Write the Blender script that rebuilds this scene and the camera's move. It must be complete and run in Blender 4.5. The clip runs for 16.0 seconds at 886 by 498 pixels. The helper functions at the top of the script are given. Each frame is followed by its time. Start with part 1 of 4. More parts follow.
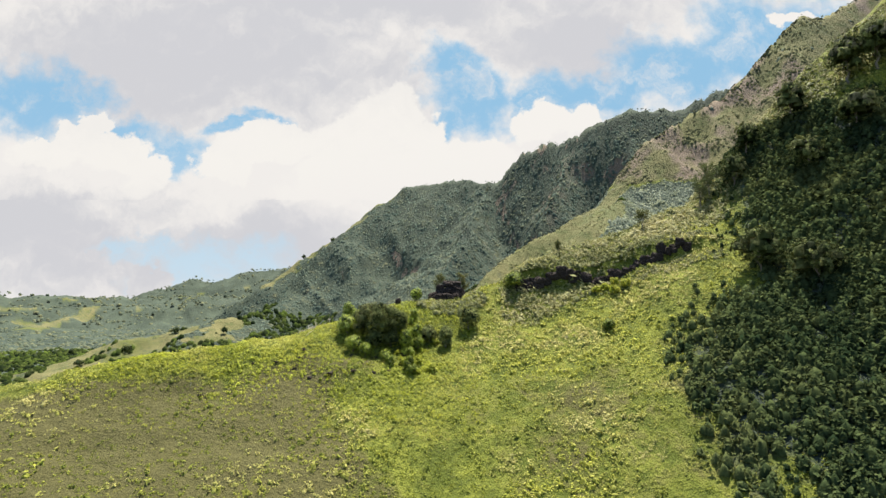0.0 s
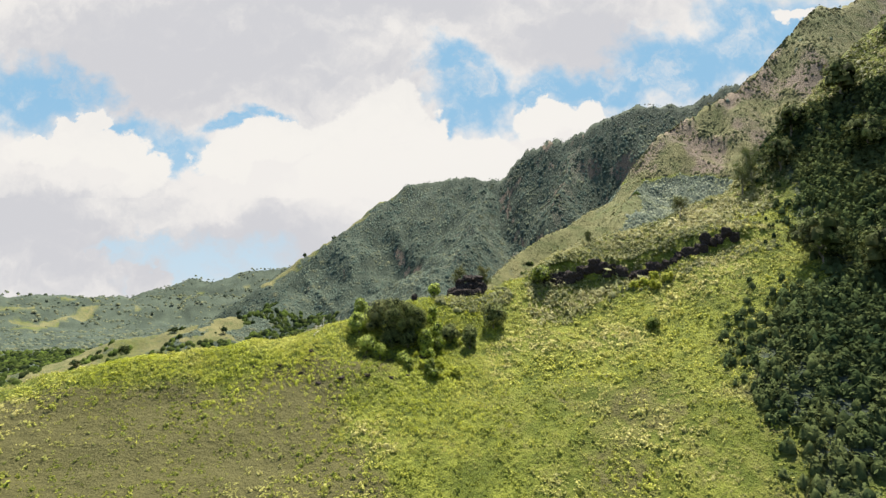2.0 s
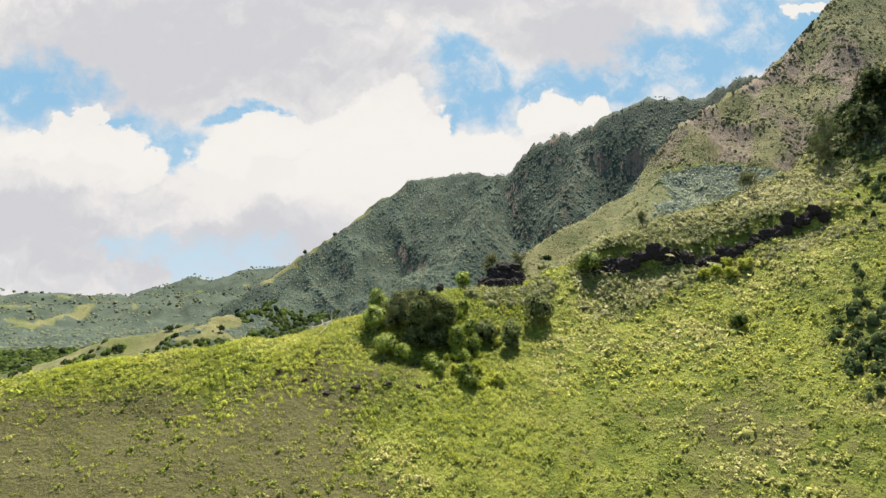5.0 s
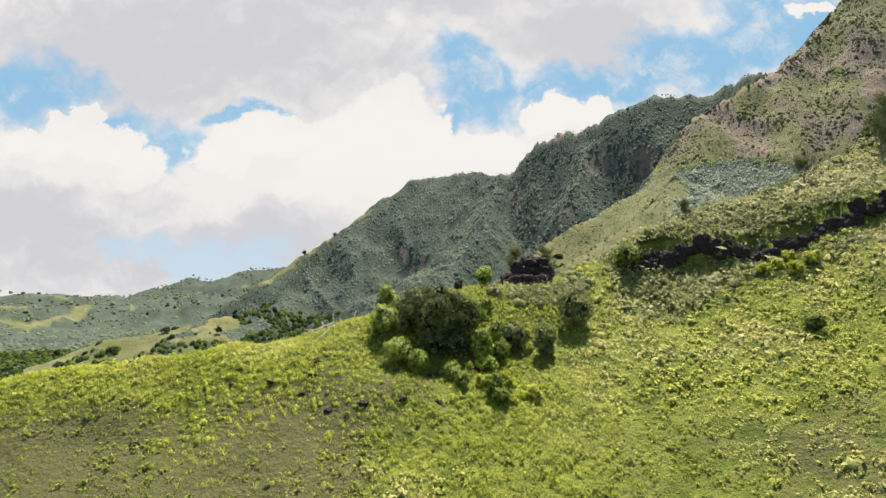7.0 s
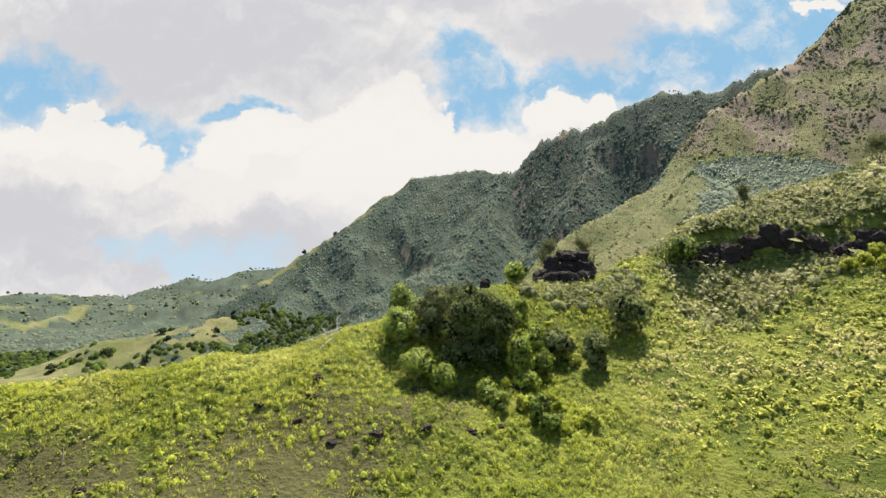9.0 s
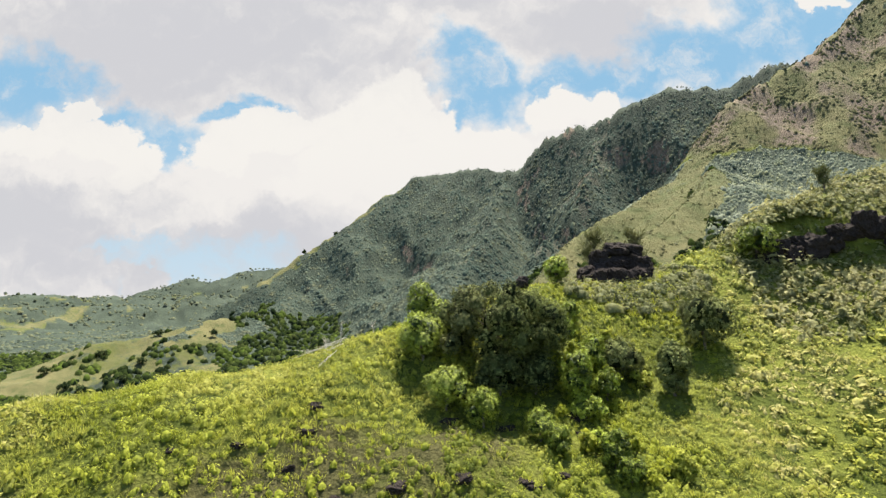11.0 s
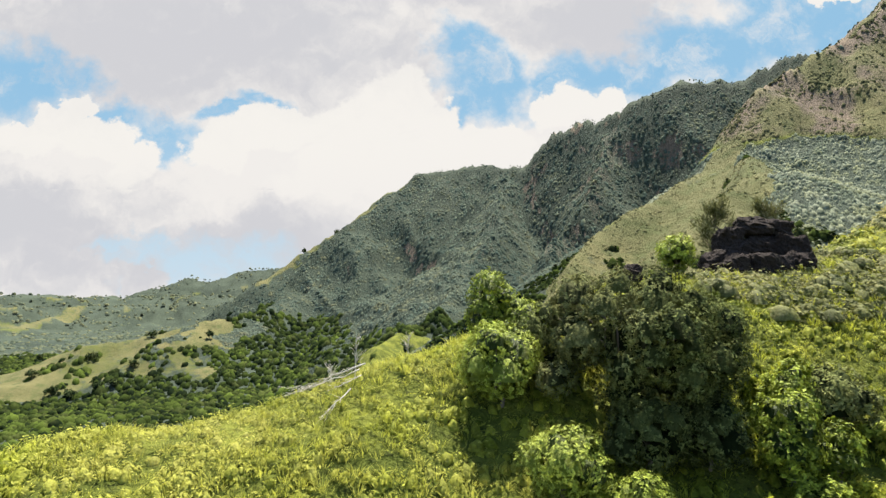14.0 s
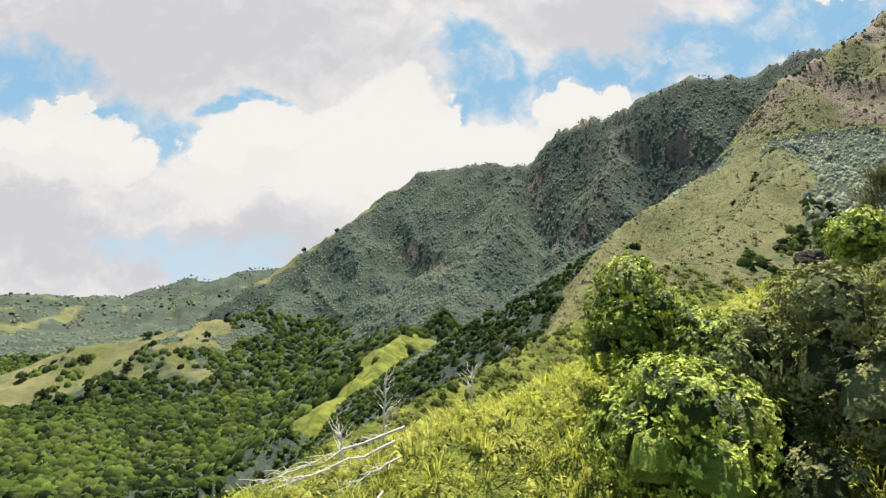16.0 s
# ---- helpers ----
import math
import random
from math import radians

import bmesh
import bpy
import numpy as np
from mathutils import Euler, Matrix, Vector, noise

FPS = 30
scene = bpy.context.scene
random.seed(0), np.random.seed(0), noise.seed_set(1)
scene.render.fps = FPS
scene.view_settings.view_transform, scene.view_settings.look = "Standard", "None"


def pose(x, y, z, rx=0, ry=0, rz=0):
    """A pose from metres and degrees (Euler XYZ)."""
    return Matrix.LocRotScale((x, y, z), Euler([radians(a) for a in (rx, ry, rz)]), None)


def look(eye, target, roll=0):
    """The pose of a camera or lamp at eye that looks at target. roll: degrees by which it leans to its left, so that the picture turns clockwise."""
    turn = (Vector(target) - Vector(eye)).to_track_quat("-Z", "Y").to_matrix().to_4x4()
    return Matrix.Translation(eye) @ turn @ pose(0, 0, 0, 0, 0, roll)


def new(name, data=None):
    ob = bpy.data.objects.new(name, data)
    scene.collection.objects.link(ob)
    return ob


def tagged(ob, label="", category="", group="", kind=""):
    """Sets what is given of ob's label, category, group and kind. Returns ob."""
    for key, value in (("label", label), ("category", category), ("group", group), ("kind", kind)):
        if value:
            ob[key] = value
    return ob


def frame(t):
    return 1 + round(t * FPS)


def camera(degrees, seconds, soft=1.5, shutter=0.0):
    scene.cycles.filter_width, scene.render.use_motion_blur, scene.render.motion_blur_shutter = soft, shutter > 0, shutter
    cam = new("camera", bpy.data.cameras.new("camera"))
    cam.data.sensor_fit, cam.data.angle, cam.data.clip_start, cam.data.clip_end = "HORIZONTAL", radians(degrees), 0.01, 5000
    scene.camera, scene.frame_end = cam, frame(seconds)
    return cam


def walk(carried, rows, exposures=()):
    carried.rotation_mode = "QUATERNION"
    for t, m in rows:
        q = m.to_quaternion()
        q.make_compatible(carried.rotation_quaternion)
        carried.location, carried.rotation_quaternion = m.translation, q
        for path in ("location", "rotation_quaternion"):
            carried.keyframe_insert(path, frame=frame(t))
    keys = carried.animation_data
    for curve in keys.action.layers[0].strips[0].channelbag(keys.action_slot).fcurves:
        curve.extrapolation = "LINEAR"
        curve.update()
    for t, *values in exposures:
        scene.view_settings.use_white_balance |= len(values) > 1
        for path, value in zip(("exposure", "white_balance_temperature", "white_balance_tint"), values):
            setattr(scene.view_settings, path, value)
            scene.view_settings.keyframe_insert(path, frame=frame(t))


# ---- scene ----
cam = camera(74.0, 16.0, 1.45)
METRES, EYE, TILT, LEAN, TURN = 70.0, 0.0, 5.9, 0.0, 0.0
ROWS = [
    (0, 0, 0, 0, 0, -0, 0),
    (0.5, -0.0138, 0.04128, -0.0064, -0.006323, -0.006323, -0),
    (1, -0.0288, 0.08651, -0.0135, -0.006323, -0.03162, -0.01),
    (1.5, -0.043, 0.1286, -0.019, -0.006323, -0.04426, -0.01),
    (2, -0.0585, 0.1736, -0.0251, -0.006323, -0.02529, -0.02),
    (2.5, -0.073, 0.2152, -0.0313, -0, -0.03162, -0.05),
    (3, -0.0882, 0.2609, -0.038, -0.01265, -0.06955, -0.05),
    (3.5, -0.1007, 0.3041, -0.0448, -0.01897, -0.08852, -0.07),
    (4, -0.1122, 0.3513, -0.0522, -0.02529, -0.1201, -0.08),
    (6.5, -0.1583, 0.5733, -0.0838, -0.05691, -0.006323, -0.18),
    (7, -0.1691, 0.6193, -0.0882, -0.06323, 0.06955, -0.2),
    (7.5, -0.1793, 0.6634, -0.0922, -0.06323, 0.06955, -0.2),
    (8, -0.1902, 0.7115, -0.0959, -0.06955, 0.07588, -0.24),
    (8.5, -0.1993, 0.7556, -0.0988, -0.05691, 0.0822, -0.23),
    (9, -0.2091, 0.8039, -0.102, -0.05691, 0.09485, -0.23),
    (11.5, -0.2556, 1.034, -0.1183, -0.01897, 0.1518, -0.18),
    (12, -0.2656, 1.082, -0.1224, -0.01897, 0.1581, -0.19),
    (12.5, -0.2751, 1.127, -0.1257, -0.01265, 0.1454, -0.2),
    (13, -0.2854, 1.175, -0.1297, 0, 0.1581, -0.19),
    (13.5, -0.2951, 1.22, -0.1336, -0.006323, 0.1454, -0.19),
    (14, -0.3056, 1.269, -0.138, -0, 0.1518, -0.2),
    (14.5, -0.3154, 1.314, -0.1412, 0, 0.1518, -0.22),
    (15, -0.3258, 1.364, -0.1445, 0.01265, 0.1707, -0.24),
    (15.5, -0.3354, 1.41, -0.1474, 0.01897, 0.177, -0.28),
    (16, -0.3457, 1.459, -0.1502, 0.01897, 0.1644, -0.29),
]
walk(cam, [(t, pose(0, 0, EYE, TILT, LEAN, TURN) @ pose(METRES * x, METRES * y, METRES * z, 90 + pitch, roll, yaw)) for t, x, y, z, yaw, pitch, roll in ROWS],
     exposures=((0.0, 1.86), (16.0, 1.86)))

# ---------------- light ----------------
SUN_EL, SUN_AZ = 70.0, 18.0          # degrees up; degrees from +y towards +x
world = bpy.data.worlds.new("sky")
scene.world = world
world.use_nodes = True
wn, wl = world.node_tree.nodes, world.node_tree.links
sky_tex = wn.new("ShaderNodeTexSky")
sky_tex.sky_type = "NISHITA"
sky_tex.sun_disc = False
sky_tex.sun_elevation = radians(SUN_EL)
sky_tex.sun_rotation = radians(SUN_AZ)
sky_tex.altitude = 200
sky_tex.air_density, sky_tex.dust_density, sky_tex.ozone_density = 1.0, 0.35, 0.6
wn["Background"].inputs["Strength"].default_value = 0.09
wl.new(sky_tex.outputs[0], wn["Background"].inputs["Color"])

sun_data = bpy.data.lights.new("sun", "SUN")
sun_data.energy, sun_data.angle, sun_data.color = 5.0, radians(0.6), (1.0, 0.925, 0.81)
sun = new("sun", sun_data)
sun_way = Vector((math.sin(radians(SUN_AZ)) * math.cos(radians(SUN_EL)), math.cos(radians(SUN_AZ)) * math.cos(radians(SUN_EL)), math.sin(radians(SUN_EL))))
sun.matrix_world = look((0, 0, 300), Vector((0, 0, 300)) - sun_way)


# ---------------- node helpers ----------------
class Nodes:
    """A short way of writing node trees."""

    def __init__(self, name):
        self.mat = bpy.data.materials.new(name)
        self.mat.use_nodes = True
        self.t = self.mat.node_tree
        self.t.nodes.clear()
        self.out = self.t.nodes.new("ShaderNodeOutputMaterial")

    def node(self, kind, ins=None, **props):
        n = self.t.nodes.new(kind)
        for k, v in props.items():
            setattr(n, k, v)
        for k, v in (ins or {}).items():
            self.plug(v, n.inputs[k])
        return n

    def plug(self, v, socket):
        if isinstance(v, bpy.types.NodeSocket):
            self.t.links.new(v, socket)
        else:
            socket.default_value = v

    def maths(self, op, a, b=0.0, c=0.0, clamp=False):
        n = self.node("ShaderNodeMath", {0: a, 1: b, 2: c}, operation=op)
        n.use_clamp = clamp
        return n.outputs[0]

    def noise(self, vec, scale, detail=4.0, rough=0.55, distortion=0.0):
        return self.node("ShaderNodeTexNoise", {"Vector": vec, "Scale": scale, "Detail": detail, "Roughness": rough, "Distortion": distortion}).outputs[0]

    def step(self, v, a, b):
        n = self.node("ShaderNodeMapRange", {0: v, 1: a, 2: b, 3: 0.0, 4: 1.0}, interpolation_type="SMOOTHSTEP")
        return n.outputs[0]

    def mix(self, f, a, b):
        n = self.node("ShaderNodeMix", data_type="RGBA")
        self.plug(f, n.inputs[0])
        self.plug(a, n.inputs[6])
        self.plug(b, n.inputs[7])
        return n.outputs[2]

    def attr(self, name):
        return self.node("ShaderNodeAttribute", attribute_name=name).outputs["Fac"]

    def pos(self):
        return self.node("ShaderNodeNewGeometry").outputs["Position"]

    def done(self, shader):
        self.t.links.new(shader, self.out.inputs[0])
        return self.mat


def rgb(r, g, b):
    return (r, g, b, 1.0)


# ---------------- materials ----------------
def foliage(name, dark, light, dry, glow=0.35, rough=0.6, shine=0.12, grain=7.0, spread=0.5):
    """Leaves: light passes through them; tone varies leaf by leaf and clump by clump."""
    n = Nodes(name)
    rnd = n.node("ShaderNodeNewGeometry").outputs["Random Per Island"]
    tone = n.attr("tone")
    f = n.maths("MULTIPLY_ADD", rnd, spread, n.maths("MULTIPLY_ADD", tone, 0.8, 0.1 - 0.5 * spread), clamp=True)
    col = n.mix(f, dark, light)
    big = n.noise(n.pos(), 0.09, 3.0)
    col = n.mix(n.maths("MULTIPLY", n.step(n.maths("ADD", big, n.maths("MULTIPLY", tone, 0.15)), 0.5, 0.78), 0.75), col, dry)
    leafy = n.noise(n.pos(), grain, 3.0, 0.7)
    # hollows of the leaf bump darkened: shade between leaves put into the colour
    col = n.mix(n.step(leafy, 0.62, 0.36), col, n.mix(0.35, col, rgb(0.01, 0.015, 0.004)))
    bump = n.node("ShaderNodeBump", {"Height": leafy, "Strength": 0.9 if grain > 3 else 0.45, "Distance": 0.9 / grain})
    bs = n.node("ShaderNodeBsdfPrincipled", {"Base Color": col, "Roughness": rough, "Specular IOR Level": shine, "Normal": bump.outputs[0]})
    tr = n.node("ShaderNodeBsdfTranslucent", {"Color": col})
    ms = n.node("ShaderNodeMixShader", {0: glow, 1: bs.outputs[0], 2: tr.outputs[0]})
    return n.done(ms.outputs[0])


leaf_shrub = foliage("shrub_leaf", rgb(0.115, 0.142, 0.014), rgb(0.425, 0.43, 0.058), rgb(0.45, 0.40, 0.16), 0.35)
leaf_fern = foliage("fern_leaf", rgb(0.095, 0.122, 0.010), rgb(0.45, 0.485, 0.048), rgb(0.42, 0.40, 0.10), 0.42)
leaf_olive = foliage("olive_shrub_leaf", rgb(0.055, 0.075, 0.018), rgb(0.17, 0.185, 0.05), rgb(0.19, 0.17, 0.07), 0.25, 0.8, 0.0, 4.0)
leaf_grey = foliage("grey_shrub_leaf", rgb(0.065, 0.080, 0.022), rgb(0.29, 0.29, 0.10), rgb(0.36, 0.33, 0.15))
# mountain forest: aerial haze mixed into the leaf colour as a blue-grey tint
leaf_forest_hazed = foliage("forest_leaf", rgb(0.038, 0.056, 0.047), rgb(0.110, 0.140, 0.108), rgb(0.12, 0.12, 0.07), 0.25, 0.9, 0.0, 0.8, 0.14)
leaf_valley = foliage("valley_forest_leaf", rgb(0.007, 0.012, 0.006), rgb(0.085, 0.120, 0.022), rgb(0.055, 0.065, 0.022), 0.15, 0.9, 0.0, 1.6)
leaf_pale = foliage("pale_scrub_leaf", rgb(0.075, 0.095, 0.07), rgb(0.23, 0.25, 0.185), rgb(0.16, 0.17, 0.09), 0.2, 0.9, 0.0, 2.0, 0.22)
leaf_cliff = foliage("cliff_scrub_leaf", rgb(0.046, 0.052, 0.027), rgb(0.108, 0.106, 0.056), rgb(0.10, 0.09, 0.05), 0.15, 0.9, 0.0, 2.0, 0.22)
# far forest: paler and bluer than leaves, distance haze put into the colour
leaf_far_hazed = foliage("far_forest_leaf", rgb(0.044, 0.060, 0.046), rgb(0.102, 0.118, 0.082), rgb(0.14, 0.14, 0.07), 0.1, 0.9, 0.0, 0.5, 0.22)
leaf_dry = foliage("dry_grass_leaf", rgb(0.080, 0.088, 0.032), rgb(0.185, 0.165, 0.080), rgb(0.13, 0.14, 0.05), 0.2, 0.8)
# dark ends of the tree leaves also colour the shaded crown insides
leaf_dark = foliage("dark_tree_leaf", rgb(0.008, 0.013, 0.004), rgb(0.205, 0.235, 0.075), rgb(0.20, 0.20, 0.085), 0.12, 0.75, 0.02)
# woodland: darkened to stand for the cloud shade on the right-hand slope
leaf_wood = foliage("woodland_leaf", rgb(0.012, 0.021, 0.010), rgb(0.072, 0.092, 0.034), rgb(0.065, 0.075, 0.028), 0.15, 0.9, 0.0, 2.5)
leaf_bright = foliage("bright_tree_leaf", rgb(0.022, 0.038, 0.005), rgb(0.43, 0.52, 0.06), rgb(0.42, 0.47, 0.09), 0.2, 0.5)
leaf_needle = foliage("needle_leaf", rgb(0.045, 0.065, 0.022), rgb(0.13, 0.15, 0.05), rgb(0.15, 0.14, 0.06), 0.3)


def ground_material():
    n = Nodes("hillside_ground")
    p = n.pos()
    fine = n.noise(p, 2.2, 5.0, 0.65)
    mid = n.noise(p, 0.25, 4.0, 0.6)
    wide = n.noise(p, 0.02, 4.0, 0.6)
    forest, dry, rock, bare = n.attr("forest"), n.attr("dry"), n.attr("rock"), n.attr("bare")
    grass = n.mix(n.step(mid, 0.35, 0.65), rgb(0.050, 0.063, 0.009), rgb(0.120, 0.132, 0.020))
    grass = n.mix(n.maths("MULTIPLY", n.step(fine, 0.5, 0.72), 0.7), grass, rgb(0.020, 0.024, 0.008))
    soil = n.mix(fine, rgb(0.025, 0.024, 0.010), rgb(0.085, 0.080, 0.027))
    straw = n.mix(n.step(n.maths("ADD", n.maths("MULTIPLY", fine, 0.5), n.maths("MULTIPLY", wide, 0.5)), 0.35, 0.65), rgb(0.050, 0.058, 0.020), rgb(0.116, 0.105, 0.046))
    straw = n.mix(n.maths("MULTIPLY", n.step(n.noise(p, 0.11, 5.0, 0.65), 0.48, 0.68), 0.8), straw, rgb(0.050, 0.062, 0.020))
    tuft = n.noise(p, 0.42, 5.0, 0.72)
    # forest floor: near-black, the shade between crowns put into the colour
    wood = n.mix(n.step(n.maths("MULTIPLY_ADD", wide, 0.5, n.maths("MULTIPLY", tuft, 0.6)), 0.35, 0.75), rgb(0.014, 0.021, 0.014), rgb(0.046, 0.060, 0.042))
    stone = n.mix(n.step(fine, 0.3, 0.7), rgb(0.050, 0.042, 0.032), rgb(0.155, 0.120, 0.085))
    col = n.mix(n.step(n.maths("MULTIPLY_ADD", n.maths("SUBTRACT", mid, 0.5), 0.9, bare), 0.35, 0.65), grass, soil)
    col = n.mix(n.step(n.maths("MULTIPLY_ADD", n.maths("SUBTRACT", wide, 0.5), 0.8, dry), 0.35, 0.65), col, straw)
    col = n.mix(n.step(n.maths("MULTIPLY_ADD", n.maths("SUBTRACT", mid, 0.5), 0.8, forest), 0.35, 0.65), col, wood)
    col = n.mix(n.step(n.maths("MULTIPLY_ADD", n.maths("SUBTRACT", fine, 0.5), 0.8, rock), 0.4, 0.65), col, stone)
    height = n.maths("ADD", n.maths("MULTIPLY", fine, 0.6), n.maths("MULTIPLY", mid, 1.2))
    height = n.maths("MULTIPLY_ADD", n.maths("MULTIPLY", tuft, forest), 0.8, height)
    bump = n.node("ShaderNodeBump", {"Height": height, "Strength": 0.8, "Distance": 1.0})
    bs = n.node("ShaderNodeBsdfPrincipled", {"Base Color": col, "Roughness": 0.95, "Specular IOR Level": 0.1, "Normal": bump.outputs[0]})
    return n.done(bs.outputs[0])


def rock_material():
    n = Nodes("basalt")
    p = n.pos()
    f, m = n.noise(p, 6.0, 6.0, 0.7), n.noise(p, 1.1, 4.0)
    col = n.mix(n.step(f, 0.3, 0.7), rgb(0.010, 0.008, 0.007), rgb(0.036, 0.028, 0.024))
    col = n.mix(n.maths("MULTIPLY", n.step(m, 0.55, 0.75), 0.6), col, rgb(0.034, 0.030, 0.022))
    bump = n.node("ShaderNodeBump", {"Height": n.maths("ADD", f, m), "Strength": 0.9, "Distance": 0.15})
    return n.done(n.node("ShaderNodeBsdfPrincipled", {"Base Color": col, "Roughness": 0.95, "Specular IOR Level": 0.1, "Normal": bump.outputs[0]}).outputs[0])


def bark_material(name, a, b):
    n = Nodes(name)
    f = n.noise(n.pos(), 9.0, 5.0, 0.7)
    bump = n.node("ShaderNodeBump", {"Height": f, "Strength": 0.6, "Distance": 0.03})
    return n.done(n.node("ShaderNodeBsdfPrincipled", {"Base Color": n.mix(f, a, b), "Roughness": 0.9, "Normal": bump.outputs[0]}).outputs[0])


ground_mat = ground_material()
rock_mat = rock_material()
bark_mat = bark_material("bark", rgb(0.05, 0.04, 0.03), rgb(0.17, 0.14, 0.11))
dead_mat = bark_material("bleached_wood", rgb(0.26, 0.23, 0.19), rgb(0.55, 0.51, 0.45))


# ---------------- noise and terrain ----------------
def lattice(i, j, seed):
    h = (i * 374761393 + j * 668265263 + seed * 974634777) & 0xFFFFFFFF
    h = ((h ^ (h >> 13)) * 1274126177) & 0xFFFFFFFF
    return ((h ^ (h >> 16)) & 0xFFFF) / 65535.0


def value_noise(x, y, seed=0):
    i, j = np.floor(x).astype(np.int64), np.floor(y).astype(np.int64)
    u, v = x - i, y - j
    u, v = u * u * u * (u * (u * 6 - 15) + 10), v * v * v * (v * (v * 6 - 15) + 10)
    a, b = lattice(i, j, seed), lattice(i + 1, j, seed)
    c, d = lattice(i, j + 1, seed), lattice(i + 1, j + 1, seed)
    return (a * (1 - u) + b * u) * (1 - v) + (c * (1 - u) + d * u) * v - 0.5


def fbm(x, y, size, octaves=4, seed=0):
    total, amp = 0.0, 1.0
    for k in range(octaves):
        total = total + amp * value_noise(x / size + 17.3 * k, y / size - 9.1 * k, seed + k)
        size, amp = size / 2.03, amp * 0.5
    return total


def ramp(v, a, b):
    t = np.clip((v - a) / (b - a), 0, 1)
    return t * t * (3 - 2 * t)


def crest_line(x):
    """The near hill's crest: its y and height at each x."""
    xs = (-400, -140, -75, -48, -29, -10, 0, 17, 31, 47, 63, 75, 92, 130, 260)
    yc = np.interp(x, xs, (80, 98, 108, 112, 116, 126, 131, 136, 140, 143, 147, 150, 152, 155, 160))
    zc = np.interp(x, xs, (-60, -22, -12.2, -8.6, -5.0, 0.0, 2.8, 7.5, 14, 19, 28, 41, 59, 94, 172))
    return yc, zc


def near_hill(x, y):
    yc, zc = crest_line(x)
    s = np.interp(x, (-140, -40, 0, 50, 80, 130), (0.42, 0.50, 0.575, 0.59, 0.68, 0.72))
    back = np.interp(x, (-60, -20, 10, 40, 70), (0.45, 0.42, 0.45, 0.45, 0.75))
    d = y - yc
    soft = 3.0
    rise = np.where(d < 0, s * d, -back * d)
    rise = rise - soft * 0.45 * np.exp(-np.abs(d) / soft)
    h = zc + rise + 1.5
    # the slope sags below its crest
    h = h - 2.6 * ramp(-d, 3, 13) * (1 - 0.6 * ramp(-d, 22, 45)) * ramp(x, -70, -45) * (1 - ramp(x, 34, 46))
    # a low swell below the thicket
    h = h + 1.4 * np.exp(-((x + 18) / 9) ** 2 - ((y - 107.5) / 5) ** 2)
    h = h + 0.65 * np.exp(-((x + 28.5) / 5) ** 2 - ((y - 119) / 4) ** 2)
    h = h + 0.75 * np.exp(-((x + 9.6) / 4.5) ** 2 - ((y - 126.5) / 2.6) ** 2)
    # a rock ledge across the upper slope
    ledge = 131.5 - 0.19 * (x - 17) + 1.5 * fbm(x, y, 7, 2, 31)
    h = h + 2.8 * ramp(x, 12, 18) * (1 - ramp(x, 50, 62)) * (ramp(y, ledge - 0.7, ledge + 0.7) - 0.6 * ramp(y, ledge + 1, ledge + 14))
    h = h + 2.2 * fbm(x, y, 26, 4, 3) + 0.5 * fbm(x, y, 4, 3, 8)
    return np.maximum(h, -62 + 3 * fbm(x, y, 60, 3, 5))


def ridge(x, y, line, slope, power=1.0, wobble=0.0, seed=0, far_slope=0.0):
    """Height of the flanks under a ridge line given as (x, y, z) points. far_slope: the slope to the right of the line's way, where it differs."""
    best = np.full(x.shape, -1e9)
    wx = x + wobble * fbm(x, y, 60, 3, seed + 50)
    wy = y + wobble * fbm(x, y, 60, 3, seed + 60)
    for (ax, ay, az), (bx, by, bz) in zip(line, line[1:]):
        lx, ly = bx - ax, by - ay
        t = np.clip(((wx - ax) * lx + (wy - ay) * ly) / (lx * lx + ly * ly), 0, 1)
        dist = np.hypot(wx - ax - t * lx, wy - ay - t * ly)
        fall_off = slope
        if far_slope:
            side = ((wx - ax) * ly - (wy - ay) * lx) / math.hypot(lx, ly)
            fall_off = slope + (far_slope - slope) * ramp(side, -1.0, 4.0)
        best = np.maximum(best, az + t * (bz - az) - fall_off * dist ** power)
    return best


MAIN = ((-270, 690, -20), (-222, 740, 22), (-184, 780, 66), (-151, 800, 90), (-117, 815, 104), (-84, 830, 146), (-56, 830, 169), (1, 815, 177), (51, 760, 162),
        (73, 740, 167), (101, 720, 187), (145, 680, 198), (158, 667, 200), (211, 650, 222), (268, 640, 220), (281, 634, 229), (305, 560, 212), (340, 470, 200))
SPUR_C = ((51, 760, 162), (38, 680, 128), (14, 560, 78), (4, 540, 50), (-19, 470, 10), (-48, 400, -14), (-63, 350, -24), (-72, 305, -33), (-94, 265, -44), (-120, 225, -60))
SPUR_K = ((145, 690, 190), (132, 640, 152), (72, 560, 88), (59, 530, 63), (35, 470, 32), (16, 430, 16), (-11, 360, -10), (-23, 320, -19), (-40, 280, -58))
SPUR_B = ((1, 815, 177), (-20, 740, 105), (-45, 660, 60), (-70, 590, 22), (-95, 520, -15))
SPUR_D = ((117, 345, 86), (108, 340, 69), (91, 335, 60), (36, 300, 28), (21, 280, 17), (6, 250, 3), (-4, 230, -6), (-25, 200, -30))
SPUR_E = ((108, 338, 68), (92, 300, 56), (75, 270, 46), (53, 250, 29.5), (32, 228, 17), (19, 215, 9.6), (10, 205, 5.5), (-5, 190, -3), (-18, 178, -8), (-32, 165, -13), (-48, 155, -22), (-75, 145, -40))
SPUR_F = ((117, 345, 86), (126, 350, 105), (155, 360, 127), (174, 360, 138), (198, 370, 157), (228, 380, 189), (243, 385, 202), (270, 390, 206), (330, 420, 250), (420, 450, 300))
